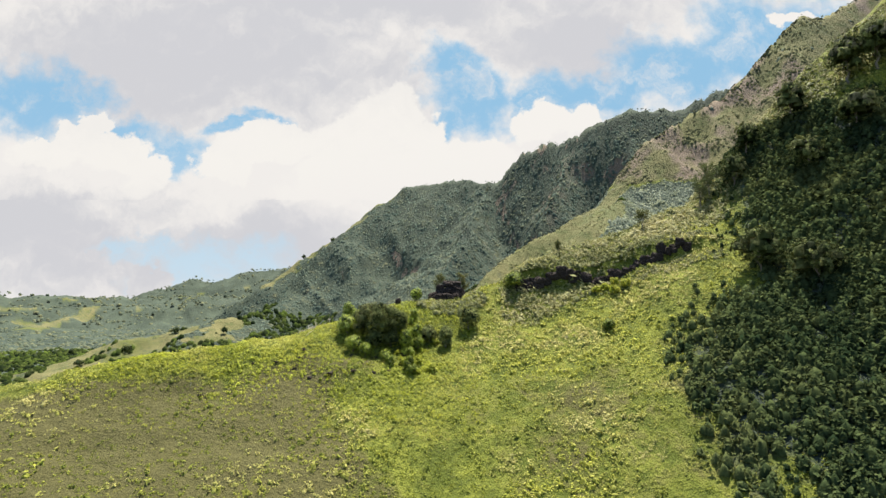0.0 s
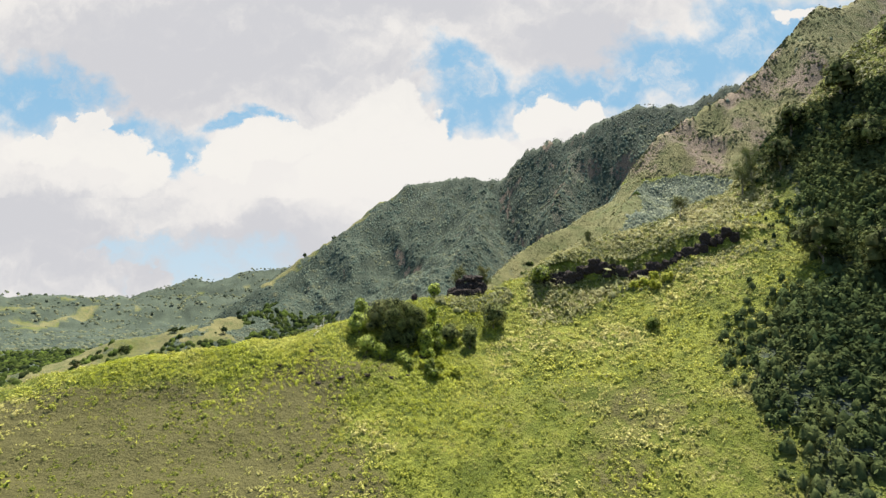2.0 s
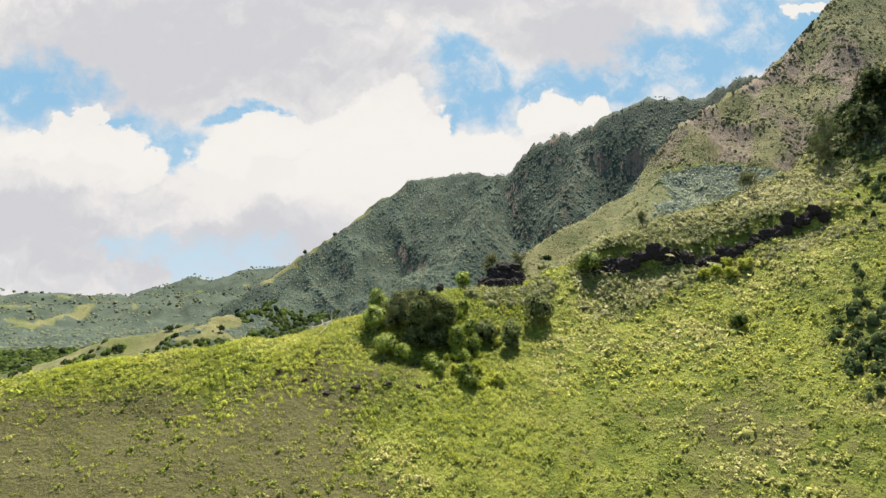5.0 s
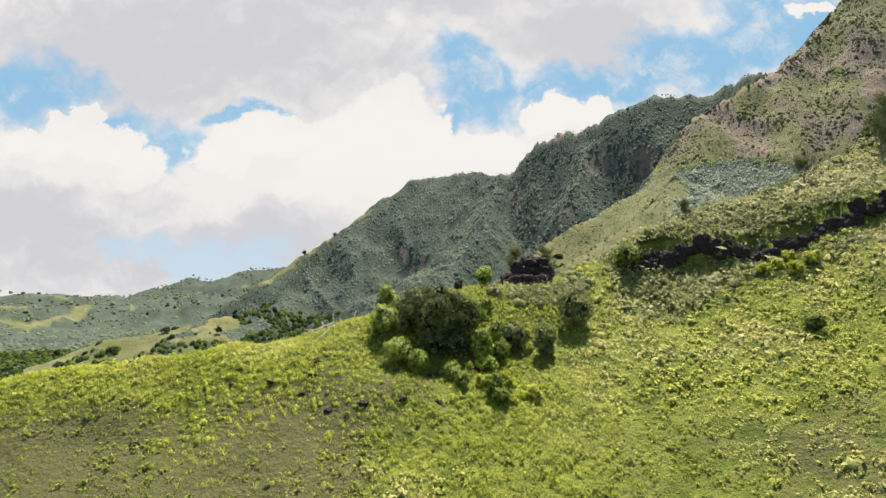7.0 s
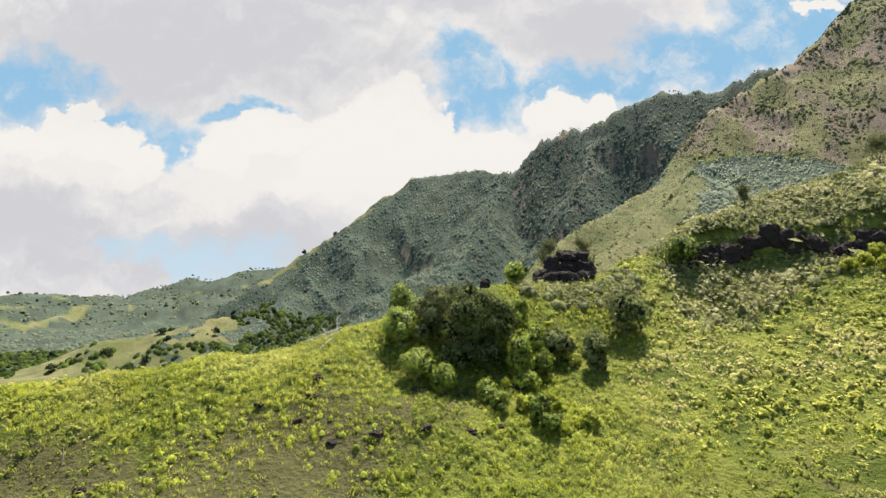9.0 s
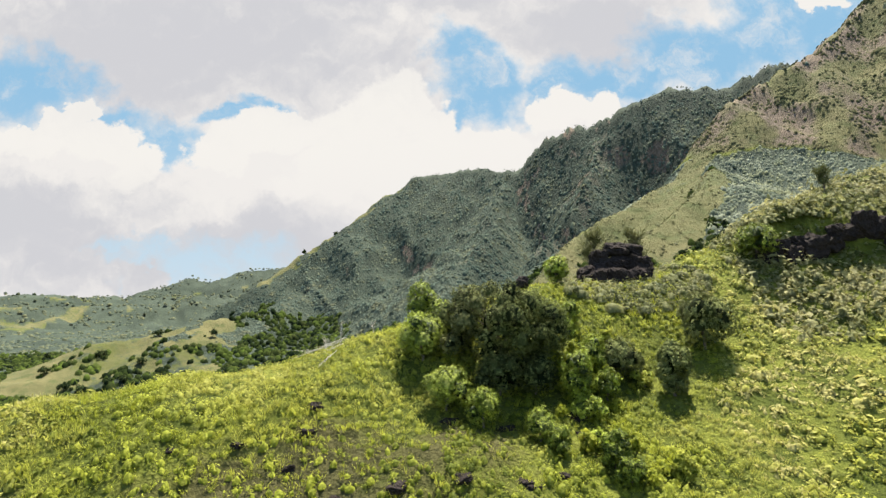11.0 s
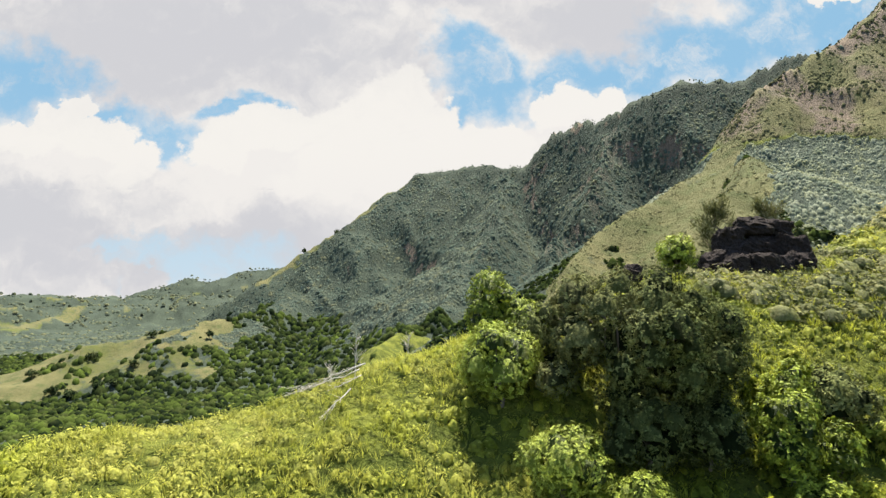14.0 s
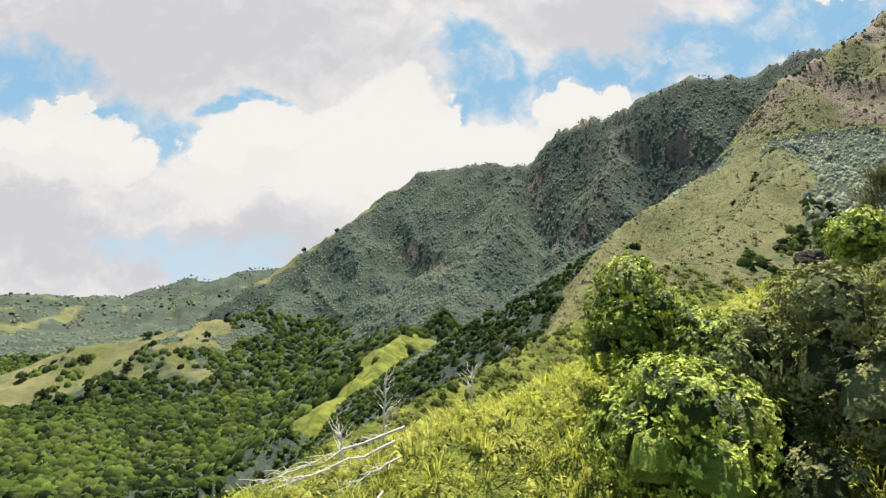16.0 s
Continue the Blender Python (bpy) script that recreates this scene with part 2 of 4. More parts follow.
FAN = ((112, 340, 72), (132, 318, 66), (150, 300, 60), (190, 280, 56), (260, 270, 60))
LOW_G = ((-420, 470, -62), (-356, 520, -54), (-332, 540, -46), (-306, 570, -25), (-277, 583, -23), (-225, 600, -10), (-185, 640, -1), (-170, 720, 20))
FAR_H = ((-2600, 1300, 60), (-1400, 1380, 52), (-1000, 1400, 45), (-870, 1500, 38), (-485, 1500, 38), (-200, 1450, 60), (300, 1300, 150))
FAR_I = ((-2000, 2500, 40), (-1199, 2300, 60), (-1150, 2300, 70), (-1060, 2300, 95), (-963, 2300, 132), (-880, 2300, 118), (-773, 2300, 157), (-647, 2300, 165), (-400, 2300, 190))


def terrain(x, y):
    hill = near_hill(x, y)
    r = np.hypot(x, y)
    gul = np.abs(fbm(x, y, 75, 4, 21)) * 2
    rib = np.sqrt(0.006 + fbm(x + 0.45 * y + 30 * fbm(x, y, 120, 2, 33), y * 0.3, 88, 3, 22) ** 2) * 2
    rill = np.abs(fbm(x + 0.45 * y + 16 * fbm(x, y, 70, 2, 34), y * 0.3, 36, 3, 25)) * 2
    valley = -60 + 10 * fbm(x, y, 120, 4, 2) + 25 * ramp(y, 700, 1300)
    mount = ridge(x, y, MAIN[:9], 0.80, 1.0, 12, 1)
    mount = np.maximum(mount, ridge(x, y, MAIN[8:], 1.55, 1.0, 12, 1))
    mount = np.maximum(mount, ridge(x, y, SPUR_C, 0.82, 1.0, 10, 2))
    mount = np.maximum(mount, ridge(x, y, SPUR_K, 1.2, 1.0, 10, 11))
    mount = np.maximum(mount, ridge(x, y, SPUR_B, 0.9, 1.0, 12, 3))
    d_main = -ridge(x, y, [(a, b, 0) for a, b, _ in MAIN], 1.0)
    mount = mount + 8 * np.exp(-d_main / 25) + 9 * fbm(x, y, 30, 4, 41) - (6 * gul + (20 * rib + 9 * rill) * ramp(d_main, 12, 90)) * ramp(mount, -70, 30)
    mid = ridge(x, y, SPUR_D, 0.72, 1.0, 6, 4, 1.25)
    mid = np.maximum(mid, ridge(x, y, SPUR_E, 0.55, 1.0, 5, 5, 1.1))
    mid = np.maximum(mid, ridge(x, y, FAN, 0.62, 1.0, 6, 13))
    upper = ridge(x, y, SPUR_F, 1.25, 1.0, 10, 6) - 3.5 * np.abs(fbm(x, y, 30, 4, 23)) * 2 - 6 * np.abs(fbm(x + 0.5 * y, y * 0.3, 34, 4, 24)) * 2
    low = ridge(x, y, LOW_G, 0.42, 1.0, 20, 7) - 5 * gul
    far = ridge(x, y, FAR_H, 0.30, 1.0, 90, 8) + 14 * fbm(x, y, 160, 5, 9)
    far = np.maximum(far, ridge(x, y, FAR_I, 0.5, 1.0, 40, 9) + 8 * fbm(x, y, 90, 4, 10))
    h = valley
    for other, k in ((far, 8.0), (low, 5.0), (mount, 6.0), (mid, 3.0), (upper, 4.0)):
        # smooth union
        q = np.clip(0.5 + 0.5 * (other - h) / k, 0, 1)
        h = h + (other - h) * q + k * q * (1 - q) * 0.5
    h = h + 1.5 * fbm(x, y, 12, 3, 12) * ramp(r, 180, 320)
    q = np.clip(0.5 + 0.5 * (hill - h) / 2.0, 0, 1)
    h = h + (hill - h) * q
    return h


def side_of(x, y, line):
    """Metres to the right of a line's way, within its length."""
    best, out = np.full(x.shape, 1e9), np.zeros(x.shape)
    for (ax, ay, _), (bx, by, _) in zip(line, line[1:]):
        lx, ly = bx - ax, by - ay
        t = np.clip(((x - ax) * lx + (y - ay) * ly) / (lx * lx + ly * ly), 0, 1)
        dist = np.hypot(x - ax - t * lx, y - ay - t * ly)
        out = np.where(dist < best, np.sign((x - ax) * ly - (y - ay) * lx) * dist, out)
        best = np.minimum(best, dist)
    return out


def crag_share(x, y, h):
    """The cliff above the gully, 0 to 1."""
    own = ridge(x, y, SPUR_F, 1.25, 1.0, 10, 6)
    return ramp(h - ridge(x, y, FAN, 0.62, 1.0, 6, 13), 3, 9) * (1 - ramp(h - own, 4, 8)) * ramp(x, 96, 106) * (y > 282)


def masks(x, y, h):
    """What covers the ground: forest, dry grass, bare rock, bare soil, each 0 to 1."""
    e = 2.0
    gx, gy = (terrain(x + e, y) - h) / e, (terrain(x, y + e) - h) / e
    steep = np.hypot(gx, gy)
    yc, zc = crest_line(x)
    hill = ramp(yc + 16 - y, 0, 6) * (h > -58)
    n1, n2 = fbm(x, y, 45, 4, 71), fbm(x, y, 14, 3, 72)
    forest = 1 - hill
    # grassy spurs
    d_e = -ridge(x, y, [(a, b, 0) for a, b, _ in SPUR_E[2:8]], 1.0)
    d_c = -ridge(x, y, [(a, b, 0) for a, b, _ in SPUR_C[4:8]], 1.0)
    d_g = -ridge(x, y, [(a, b, 0) for a, b, _ in LOW_G[2:7]], 1.0)
    d_m = -ridge(x, y, [(a, b, 0) for a, b, _ in MAIN[1:6]], 1.0)
    x_d = np.interp(y, (205, 230, 250, 280, 300, 335, 340), (-22, -4, 6, 21, 36, 91, 106))
    x_e = np.interp(y, (205, 215, 228, 250, 270, 300, 338), (10, 19, 32, 53, 75, 92, 108)) + np.interp(y, (205, 215, 230, 250, 300, 338), (34, 30, 22, 13, 2, 0))
    dry = ramp(x - x_d + 10 * n2, -16, -10) * (1 - ramp(x - x_e + 9 * n2, -2, 3)) * (y > 205) * (y < 344)
    dry = dry * (1 - 0.4 * ramp(fbm(x, y, 17, 3, 79), 0.16, 0.26) * ramp(d_e, 6, 12))
    s_e = side_of(x, y, SPUR_E[1:9]) + 7 * n2
    dry = dry * (1 - 0.8 * ramp(fbm(x, y, 9, 3, 88), -0.12, 0.1) * ramp(s_e, 3, 6) * (1 - ramp(s_e, 13, 18)) * ramp(y + 40 * n2, 222, 240) * (1 - ramp(y, 305, 325)))
    # the cliff above the gully: scrub and rock
    crag = crag_share(x, y, h)
    dry = np.maximum(dry, crag)
    meadow = (1 - ramp(d_c + 14 * n2, 7, 15)) * (y < 430)
    xw = x + 34 * n2 + 0.12 * (y - 580)
    open_g = np.maximum(1 - ramp(xw, -256, -248), ramp(xw, -238, -232) * (1 - ramp(xw, -208, -202)))
    dry = np.maximum(dry, (1 - ramp(d_g + 30 * n2, 55, 90)) * open_g * (y < 640) * (0.78 + 0.5 * n1))
    dry = np.maximum(dry, 0.8 * (1 - ramp(d_m + 30 * n2, 6, 20)))
    far_patch = 0.6 * ramp(fbm(x, y, 90, 3, 78), 0.22, 0.34) * (y > 1000) * (x < -500)
    dry = np.maximum(dry, far_patch) * (1 - hill)
    lower_e = (1 - ramp(-ridge(x, y, [(a, b, 0) for a, b, _ in SPUR_E[6:11]], 1.0) + 12 * n2, 30, 45)) * (x < 30)
    forest = forest * (1 - meadow)
    edge = np.maximum(1 - ramp(np.abs(side_of(x, y, SPUR_D[2:])), 9, 14), 1 - ramp(np.abs(side_of(x, y, SPUR_E[6:])), 12, 18)) * (1 - hill)
    forest = np.clip(forest - dry - crag - np.maximum(lower_e * (1 - hill), edge * (1 - ramp(s_e, 3, 5) * (y > 222))), 0, 1)
    rock = np.maximum(ramp(steep + 0.5 * n2, 2.0, 2.6) * (1 - hill) * 0.7, crag * (0.50 + 0.9 * n2))
    d_cliff = -ridge(x, y, [(a, b, 0) for a, b, _ in SPUR_K[1:5]], 1.0)
    rock = np.maximum(rock, (1 - ramp(d_cliff + 60 * n2, 2, 20)) * 0.45)
    d_b = -ridge(x, y, [(a, b, 0) for a, b, _ in SPUR_C[1:4]], 1.0)
    rock = np.maximum(rock, (1 - ramp(d_b + 60 * n2, 1, 14)) * 0.42)
    bare = hill * (0.16 + 0.66 * ramp(-x + 34 * n1 + 16 * n2, 4, 44) * ramp(yc - y, 5, 12) + 0.55 * n1 + 0.25 * n2)
    # woodland; its lower edge also stands in for cloud shade over shrubs
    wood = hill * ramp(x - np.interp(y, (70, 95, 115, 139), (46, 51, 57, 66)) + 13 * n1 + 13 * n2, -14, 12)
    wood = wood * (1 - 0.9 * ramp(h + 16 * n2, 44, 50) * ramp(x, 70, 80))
    forest = np.maximum(forest, wood)
    return forest, dry, rock, np.clip(bare, 0, 1), hill


# ---------------- mesh helpers ----------------
def mesh_from(name, verts, quads, mat, tone=None, smooth=False):
    """A mesh from arrays of corners and four-sided (or three-sided) faces."""
    verts, quads = np.asarray(verts, np.float32), np.asarray(quads, np.int32)
    me = bpy.data.meshes.new(name)
    k = quads.shape[1]
    me.vertices.add(len(verts))
    me.vertices.foreach_set("co", verts.ravel())
    me.loops.add(quads.size)
    me.loops.foreach_set("vertex_index", quads.ravel())
    me.polygons.add(len(quads))
    me.polygons.foreach_set("loop_start", np.arange(0, quads.size, k, dtype=np.int32))
    if smooth:
        me.polygons.foreach_set("use_smooth", np.ones(len(quads), bool))
    if tone is not None:
        me.attributes.new("tone", "FLOAT", "POINT").data.foreach_set("value", np.asarray(tone, np.float32))
    me.materials.append(mat)
    me.update(calc_edges=True)
    return me


def part(name, me, parent, label=""):
    ob = new(name, me)
    ob.parent = parent
    return tagged(ob, label)


rng = np.random.default_rng(5)


# ---------------- the ground, one sheet to the horizon ----------------
def build_ground():
    front = np.linspace(-48, 48, 390)
    rest = np.linspace(48, 312, 70)[1:-1]
    ang = np.radians(np.concatenate([front, rest]))
    rad = np.concatenate([[0.0], np.geomspace(12, 70, 25)[:-1], np.geomspace(70, 170, 120)[:-1], np.geomspace(170, 1000, 230)[:-1], np.geomspace(1000, 4700, 60)])
    a, r = np.meshgrid(ang, rad)
    x, y = r * np.sin(a) - 8, r * np.cos(a) - 6
    h = terrain(x.ravel(), y.ravel()).reshape(x.shape)
    rows, cols = x.shape
    idx = np.arange(rows * cols).reshape(rows, cols)
    nxt = np.roll(idx, -1, axis=1)
    quads = np.stack([idx[:-1], nxt[:-1], nxt[1:], idx[1:]], -1).reshape(-1, 4)[:, ::-1]
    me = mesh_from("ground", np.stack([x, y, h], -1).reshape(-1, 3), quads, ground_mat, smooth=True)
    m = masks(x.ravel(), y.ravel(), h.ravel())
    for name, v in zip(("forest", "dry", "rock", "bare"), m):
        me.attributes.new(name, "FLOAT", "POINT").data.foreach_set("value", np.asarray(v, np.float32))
    tagged(new("ground", me), "grassy hillside, forested valley and steep green mountains", "ground", kind="structure")


build_ground()


# ---------------- clumps of leaves ----------------
def leaf_quads(centres, normals, size, aspect, gen, droop=0.25):
    """A bent four-cornered leaf at each centre, facing its normal."""
    n = len(centres)
    t = gen.normal(size=(n, 3))
    t -= normals * np.sum(t * normals, 1, keepdims=True)
    t /= np.linalg.norm(t, axis=1, keepdims=True) + 1e-9
    b = np.cross(normals, t)
    s = (size * gen.uniform(0.65, 1.35, n))[:, None]
    base = centres - t * s
    tip = centres + t * s - normals * s * droop
    v = np.stack([base, centres + b * s * aspect, tip, centres - b * s * aspect], 1)
    return v


def as_template(q):
    return q.reshape(-1, 3), np.arange(len(q) * 4).reshape(-1, 4)


def clump_template(leaves, leaf, aspect, gen, flat=0.75, upright=False):
    """A low dome of leaves about one unit in radius."""
    d = gen.normal(size=(leaves, 3))
    d[:, 2] = np.abs(d[:, 2]) * 0.9 + 0.1
    d /= np.linalg.norm(d, axis=1, keepdims=True)
    c = d * gen.uniform(0.62, 1.08, (leaves, 1)) * np.array([1, 1, flat])
    if upright:
        # blades fountain out of the middle
        t = np.stack([d[:, 0] * 0.55, d[:, 1] * 0.55, np.abs(d[:, 2]) + 0.5], 1)
        t /= np.linalg.norm(t, axis=1, keepdims=True)
        side = np.cross(t, np.array([0, 0, 1.0]) + 0.01)
        side /= np.linalg.norm(side, axis=1, keepdims=True)
        L = gen.uniform(0.8, 1.5, (leaves, 1))
        base = d * np.array([0.45, 0.45, 0.0])
        mid = base + t * L * 0.6
        tip = base + t * L * 0.95 + d * np.array([0.45, 0.45, -0.1])
        return as_template(np.stack([base, mid + side * leaf * 0.35, tip, mid - side * leaf * 0.35], 1))
    nrm = 0.7 * d + gen.normal(size=d.shape) * 0.4 + np.array([0, 0, 0.7])
    nrm /= np.linalg.norm(nrm, axis=1, keepdims=True)
    return as_template(leaf_quads(c, nrm, leaf, aspect, gen))


def dome_template(gen, n=5):
    """A small lumpy crown for far woods, 3 n triangles."""
    a = np.arange(n) * 2 * np.pi / n
    low = np.stack([np.cos(a), np.sin(a), np.full(n, -0.35)], 1) * gen.uniform(0.7, 1.1, (n, 1))
    up = np.stack([np.cos(a + 0.6) * 0.72, np.sin(a + 0.6) * 0.72, np.full(n, 0.62)], 1) * gen.uniform(0.65, 1.2, (n, 1))
    v = np.concatenate([low, up, [[gen.normal() * 0.15, gen.normal() * 0.15, 1.05]]])
    f = []
    for i in range(n):
        j = (i + 1) % n
        f += [(i, j, n + i), (j, n + j, n + i), (n + i, n + j, 2 * n)]
    return v, np.array(f)


def mound_template(gen, n, leaves, leaf, aspect=0.45, flat=0.75, core=0.66):
    """A lumpy cushion with loose leaves standing off it, all in triangles."""
    v0, f0 = dome_template(gen, n)
    v0 = v0 * np.array([core * gen.uniform(0.75, 1.25), core * gen.uniform(0.75, 1.25), core * flat]) + np.array([*gen.normal(size=2) * 0.15, 0])
    v1, q = clump_template(leaves, leaf, aspect, gen, flat)
    q = q + len(v0)
    # cushion at under half tone: the shade beneath the leaves put into its colour
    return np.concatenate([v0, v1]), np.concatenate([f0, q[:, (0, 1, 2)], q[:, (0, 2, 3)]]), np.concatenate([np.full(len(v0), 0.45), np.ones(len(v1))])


def scatter(name, templates, pts, scale, tone, mat, label, category, gen, tall=(0.8, 1.25), smooth=False, tilt=None):
    """One mesh of many clumps set on the ground."""
    vs, ts, fs, base = [], [], [], 0
    kind = gen.integers(0, len(templates), len(pts))
    for k, tpl in enumerate(templates):
        sel = np.nonzero(kind == k)[0]
        a = gen.uniform(0, 2 * np.pi, len(sel))
        c, s = np.cos(a), np.sin(a)
        sc = scale[sel]
        p, f, *share = tpl
        share = share[0] if share else np.ones(len(p))
        x = (p[None, :, 0] * c[:, None] - p[None, :, 1] * s[:, None]) * sc[:, None]
        y = (p[None, :, 0] * s[:, None] + p[None, :, 1] * c[:, None]) * sc[:, None]
        z = p[None, :, 2] * (sc * gen.uniform(*tall, len(sel)))[:, None]
        if tilt is not None:
            z = z + tilt[sel, :1] * x + tilt[sel, 1:] * y
        v = np.stack([x, y, z], -1) + pts[sel][:, None, :]
        vs.append(v.reshape(-1, 3))
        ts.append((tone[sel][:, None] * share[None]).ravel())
        fs.append((f[None] + (base + np.arange(len(sel)) * len(p))[:, None, None]).reshape(-1, f.shape[1]))
        base += len(sel) * len(p)
    ob = new(name, mesh_from(name, np.concatenate(vs), np.concatenate(fs), mat, np.concatenate(ts), smooth))
    return tagged(ob, label, category, kind="stuff")


def fall(x, y, share=0.8):
    """How the ground tilts at each place, so that low crowns lie along a steep slope."""
    e = 4.0
    t = np.stack([terrain(x + e, y) - terrain(x - e, y), terrain(x, y + e) - terrain(x, y - e)], -1) / (2 * e)
    return share * t / np.maximum(1, np.hypot(t[:, :1], t[:, 1:]) / 1.4)


def on_ground(x, y, sink=0.0):
    return np.stack([x, y, terrain(x, y) - sink], -1)


def cover_hill():
    g = np.random.default_rng(11)
    n = 92000
    x, y = g.uniform(-125, 120, n), g.uniform(56, 152, n)
    yc, zc = crest_line(x)
    keep = (y < yc + 5) & (np.abs(x + 8) < 0.86 * y + 12)
    x, y = x[keep], y[keep]
    h = terrain(x, y)
    forest, dry, rock, bare, hill = masks(x, y, h)
    n1 = fbm(x, y, 16, 3, 91)
    # thinner growth on the bare, brown part
    close = ramp(x, -46, -34) * (1 - ramp(x, -2, 12)) * ramp(y, 97, 104) > g.uniform(size=len(x))
    keep = (g.uniform(size=len(x)) > 0.7 * bare) & (g.uniform(size=len(x)) > forest) & ~close
    x, y, h, n1, bare = x[keep], y[keep], h[keep], n1[keep], bare[keep]
    yc, zc = crest_line(x)
    grey = (ramp(x, 8, 20) * ramp(y, yc - 20, yc - 11) + n1 * 0.5 + g.normal(size=len(x)) * 0.15) > 0.62
    size = np.clip(g.lognormal(-1.05, 0.35, len(x)), 0.16, 1.0) * (1 + 0.5 * n1) * (1 + 0.35 * grey)
    # last term darkens the lower slope, cloud shade put into the shrubs' colour
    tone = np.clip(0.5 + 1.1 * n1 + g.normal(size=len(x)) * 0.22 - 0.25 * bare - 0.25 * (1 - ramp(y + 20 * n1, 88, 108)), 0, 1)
    pts = np.stack([x, y, h - 0.08], -1)
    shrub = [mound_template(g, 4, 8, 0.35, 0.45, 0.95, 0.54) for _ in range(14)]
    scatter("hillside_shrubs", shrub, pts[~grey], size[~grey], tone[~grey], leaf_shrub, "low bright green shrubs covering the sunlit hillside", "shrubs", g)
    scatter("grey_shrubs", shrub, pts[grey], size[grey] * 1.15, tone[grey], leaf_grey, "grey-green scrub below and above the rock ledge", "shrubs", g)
    n = 800
    a, q = g.uniform(0, 2 * np.pi, n), np.sqrt(g.uniform(size=n))
    x, y = 1.2 + 8 * q * np.cos(a), 128.6 + 4.4 * q * np.sin(a)
    scatter("outcrop_scrub", [mound_template(g, 7, 24, 0.15) for _ in range(4)], on_ground(x, y, 0.1), np.clip(g.lognormal(-0.5, 0.35, n), 0.3, 1.2), g.uniform(0.1, 0.8, n), leaf_grey, "grey-green scrub round the rock outcrop", "shrubs", g)
    n = 6000
    x, y = g.uniform(-80, 28, n), g.uniform(116, 212, n)
    yc, zc = crest_line(x)
    h = terrain(x, y)
    keep = (y > yc + 4) & (h > -46) & (y < 215)
    x, y, h = x[keep], y[keep], h[keep]
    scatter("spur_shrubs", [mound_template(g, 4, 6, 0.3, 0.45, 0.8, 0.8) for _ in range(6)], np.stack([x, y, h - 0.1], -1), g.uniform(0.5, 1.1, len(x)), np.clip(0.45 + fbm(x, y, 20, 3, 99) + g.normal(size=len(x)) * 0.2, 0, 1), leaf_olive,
            "olive-green low shrubs on the slope behind the crest", "shrubs", g)
    # scrub along the lip and the foot of the ledge
    n = 900
    x = g.uniform(13, 58, n)
    off = np.where(g.uniform(size=n) < 0.62, g.uniform(0.9, 4.5, n), g.uniform(-5.0, -1.6, n))
    y = 131.5 - 0.19 * (x - 17) + off
    scatter("ledge_scrub", [mound_template(g, 6, 22, 0.17, 0.45, 0.85, 0.62) for _ in range(6)], on_ground(x, y, 0.1), np.clip(g.lognormal(-0.55, 0.3, n), 0.3, 1.1), np.clip(0.5 + fbm(x, y, 9, 2, 90) + g.normal(size=n) * 0.2, 0, 1), leaf_grey,
            "olive-green scrub overhanging the rock ledge", "shrubs", g)
    # low woods on the steep side; cloud shade put into leaf colour and tone
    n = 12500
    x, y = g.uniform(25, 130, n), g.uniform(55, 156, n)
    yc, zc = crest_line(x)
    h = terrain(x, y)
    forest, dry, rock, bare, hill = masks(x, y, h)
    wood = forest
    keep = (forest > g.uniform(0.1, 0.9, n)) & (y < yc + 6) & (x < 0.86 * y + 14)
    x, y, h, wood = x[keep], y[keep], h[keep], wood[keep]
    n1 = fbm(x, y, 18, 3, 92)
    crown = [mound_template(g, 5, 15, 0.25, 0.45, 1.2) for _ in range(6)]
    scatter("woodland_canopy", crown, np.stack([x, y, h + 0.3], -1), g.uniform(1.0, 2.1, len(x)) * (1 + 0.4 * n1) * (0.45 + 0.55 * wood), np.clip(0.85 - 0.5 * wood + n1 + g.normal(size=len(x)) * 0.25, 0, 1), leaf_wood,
            "dense dark green woodland on the steep slope, cloud shade painted in", "trees", g)
    # finer growth near the flight line
    n = 9000
    x, y = g.uniform(-46, 12, n), g.uniform(99, 134, n)
    yc, zc = crest_line(x)
    keep = (y < yc + 5) & (ramp(x, -46, -34) * (1 - ramp(x, -2, 12)) * ramp(y, 97, 104) > g.uniform(size=n))
    x, y = x[keep], y[keep]
    h = terrain(x, y)
    bare = masks(x, y, h)[3]
    n1 = fbm(x, y, 9, 3, 94)
    keep = g.uniform(size=len(x)) > 0.85 * bare * ramp(-x, 16, 24)
    x, y, h, n1 = x[keep], y[keep], h[keep], n1[keep]
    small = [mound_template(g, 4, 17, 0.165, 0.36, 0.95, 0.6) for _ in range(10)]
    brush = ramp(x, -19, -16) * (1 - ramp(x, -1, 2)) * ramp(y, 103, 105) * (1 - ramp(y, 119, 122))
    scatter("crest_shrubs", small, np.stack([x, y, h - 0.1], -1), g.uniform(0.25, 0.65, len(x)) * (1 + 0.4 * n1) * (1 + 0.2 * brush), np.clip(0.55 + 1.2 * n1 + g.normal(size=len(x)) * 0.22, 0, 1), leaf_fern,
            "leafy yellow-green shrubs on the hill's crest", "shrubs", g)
    n = 15000
    x, y = g.uniform(-60, 6, n), g.uniform(92, 134, n)
    yc, zc = crest_line(x)
    keep = (y < yc + 5) & (g.uniform(size=n) < 0.45 + 0.55 * ramp(y, yc - 15, yc - 7))
    x, y = x[keep], y[keep]
    h = terrain(x, y)
    n1 = fbm(x, y, 9, 3, 93)
    bare = masks(x, y, h)[3] * ramp(crest_line(x)[0] - y, 4, 9)
    keep = g.uniform(size=len(x)) < (0.75 + n1) * (1 - 0.85 * bare)
    x, y, h, n1 = x[keep], y[keep], h[keep], n1[keep]
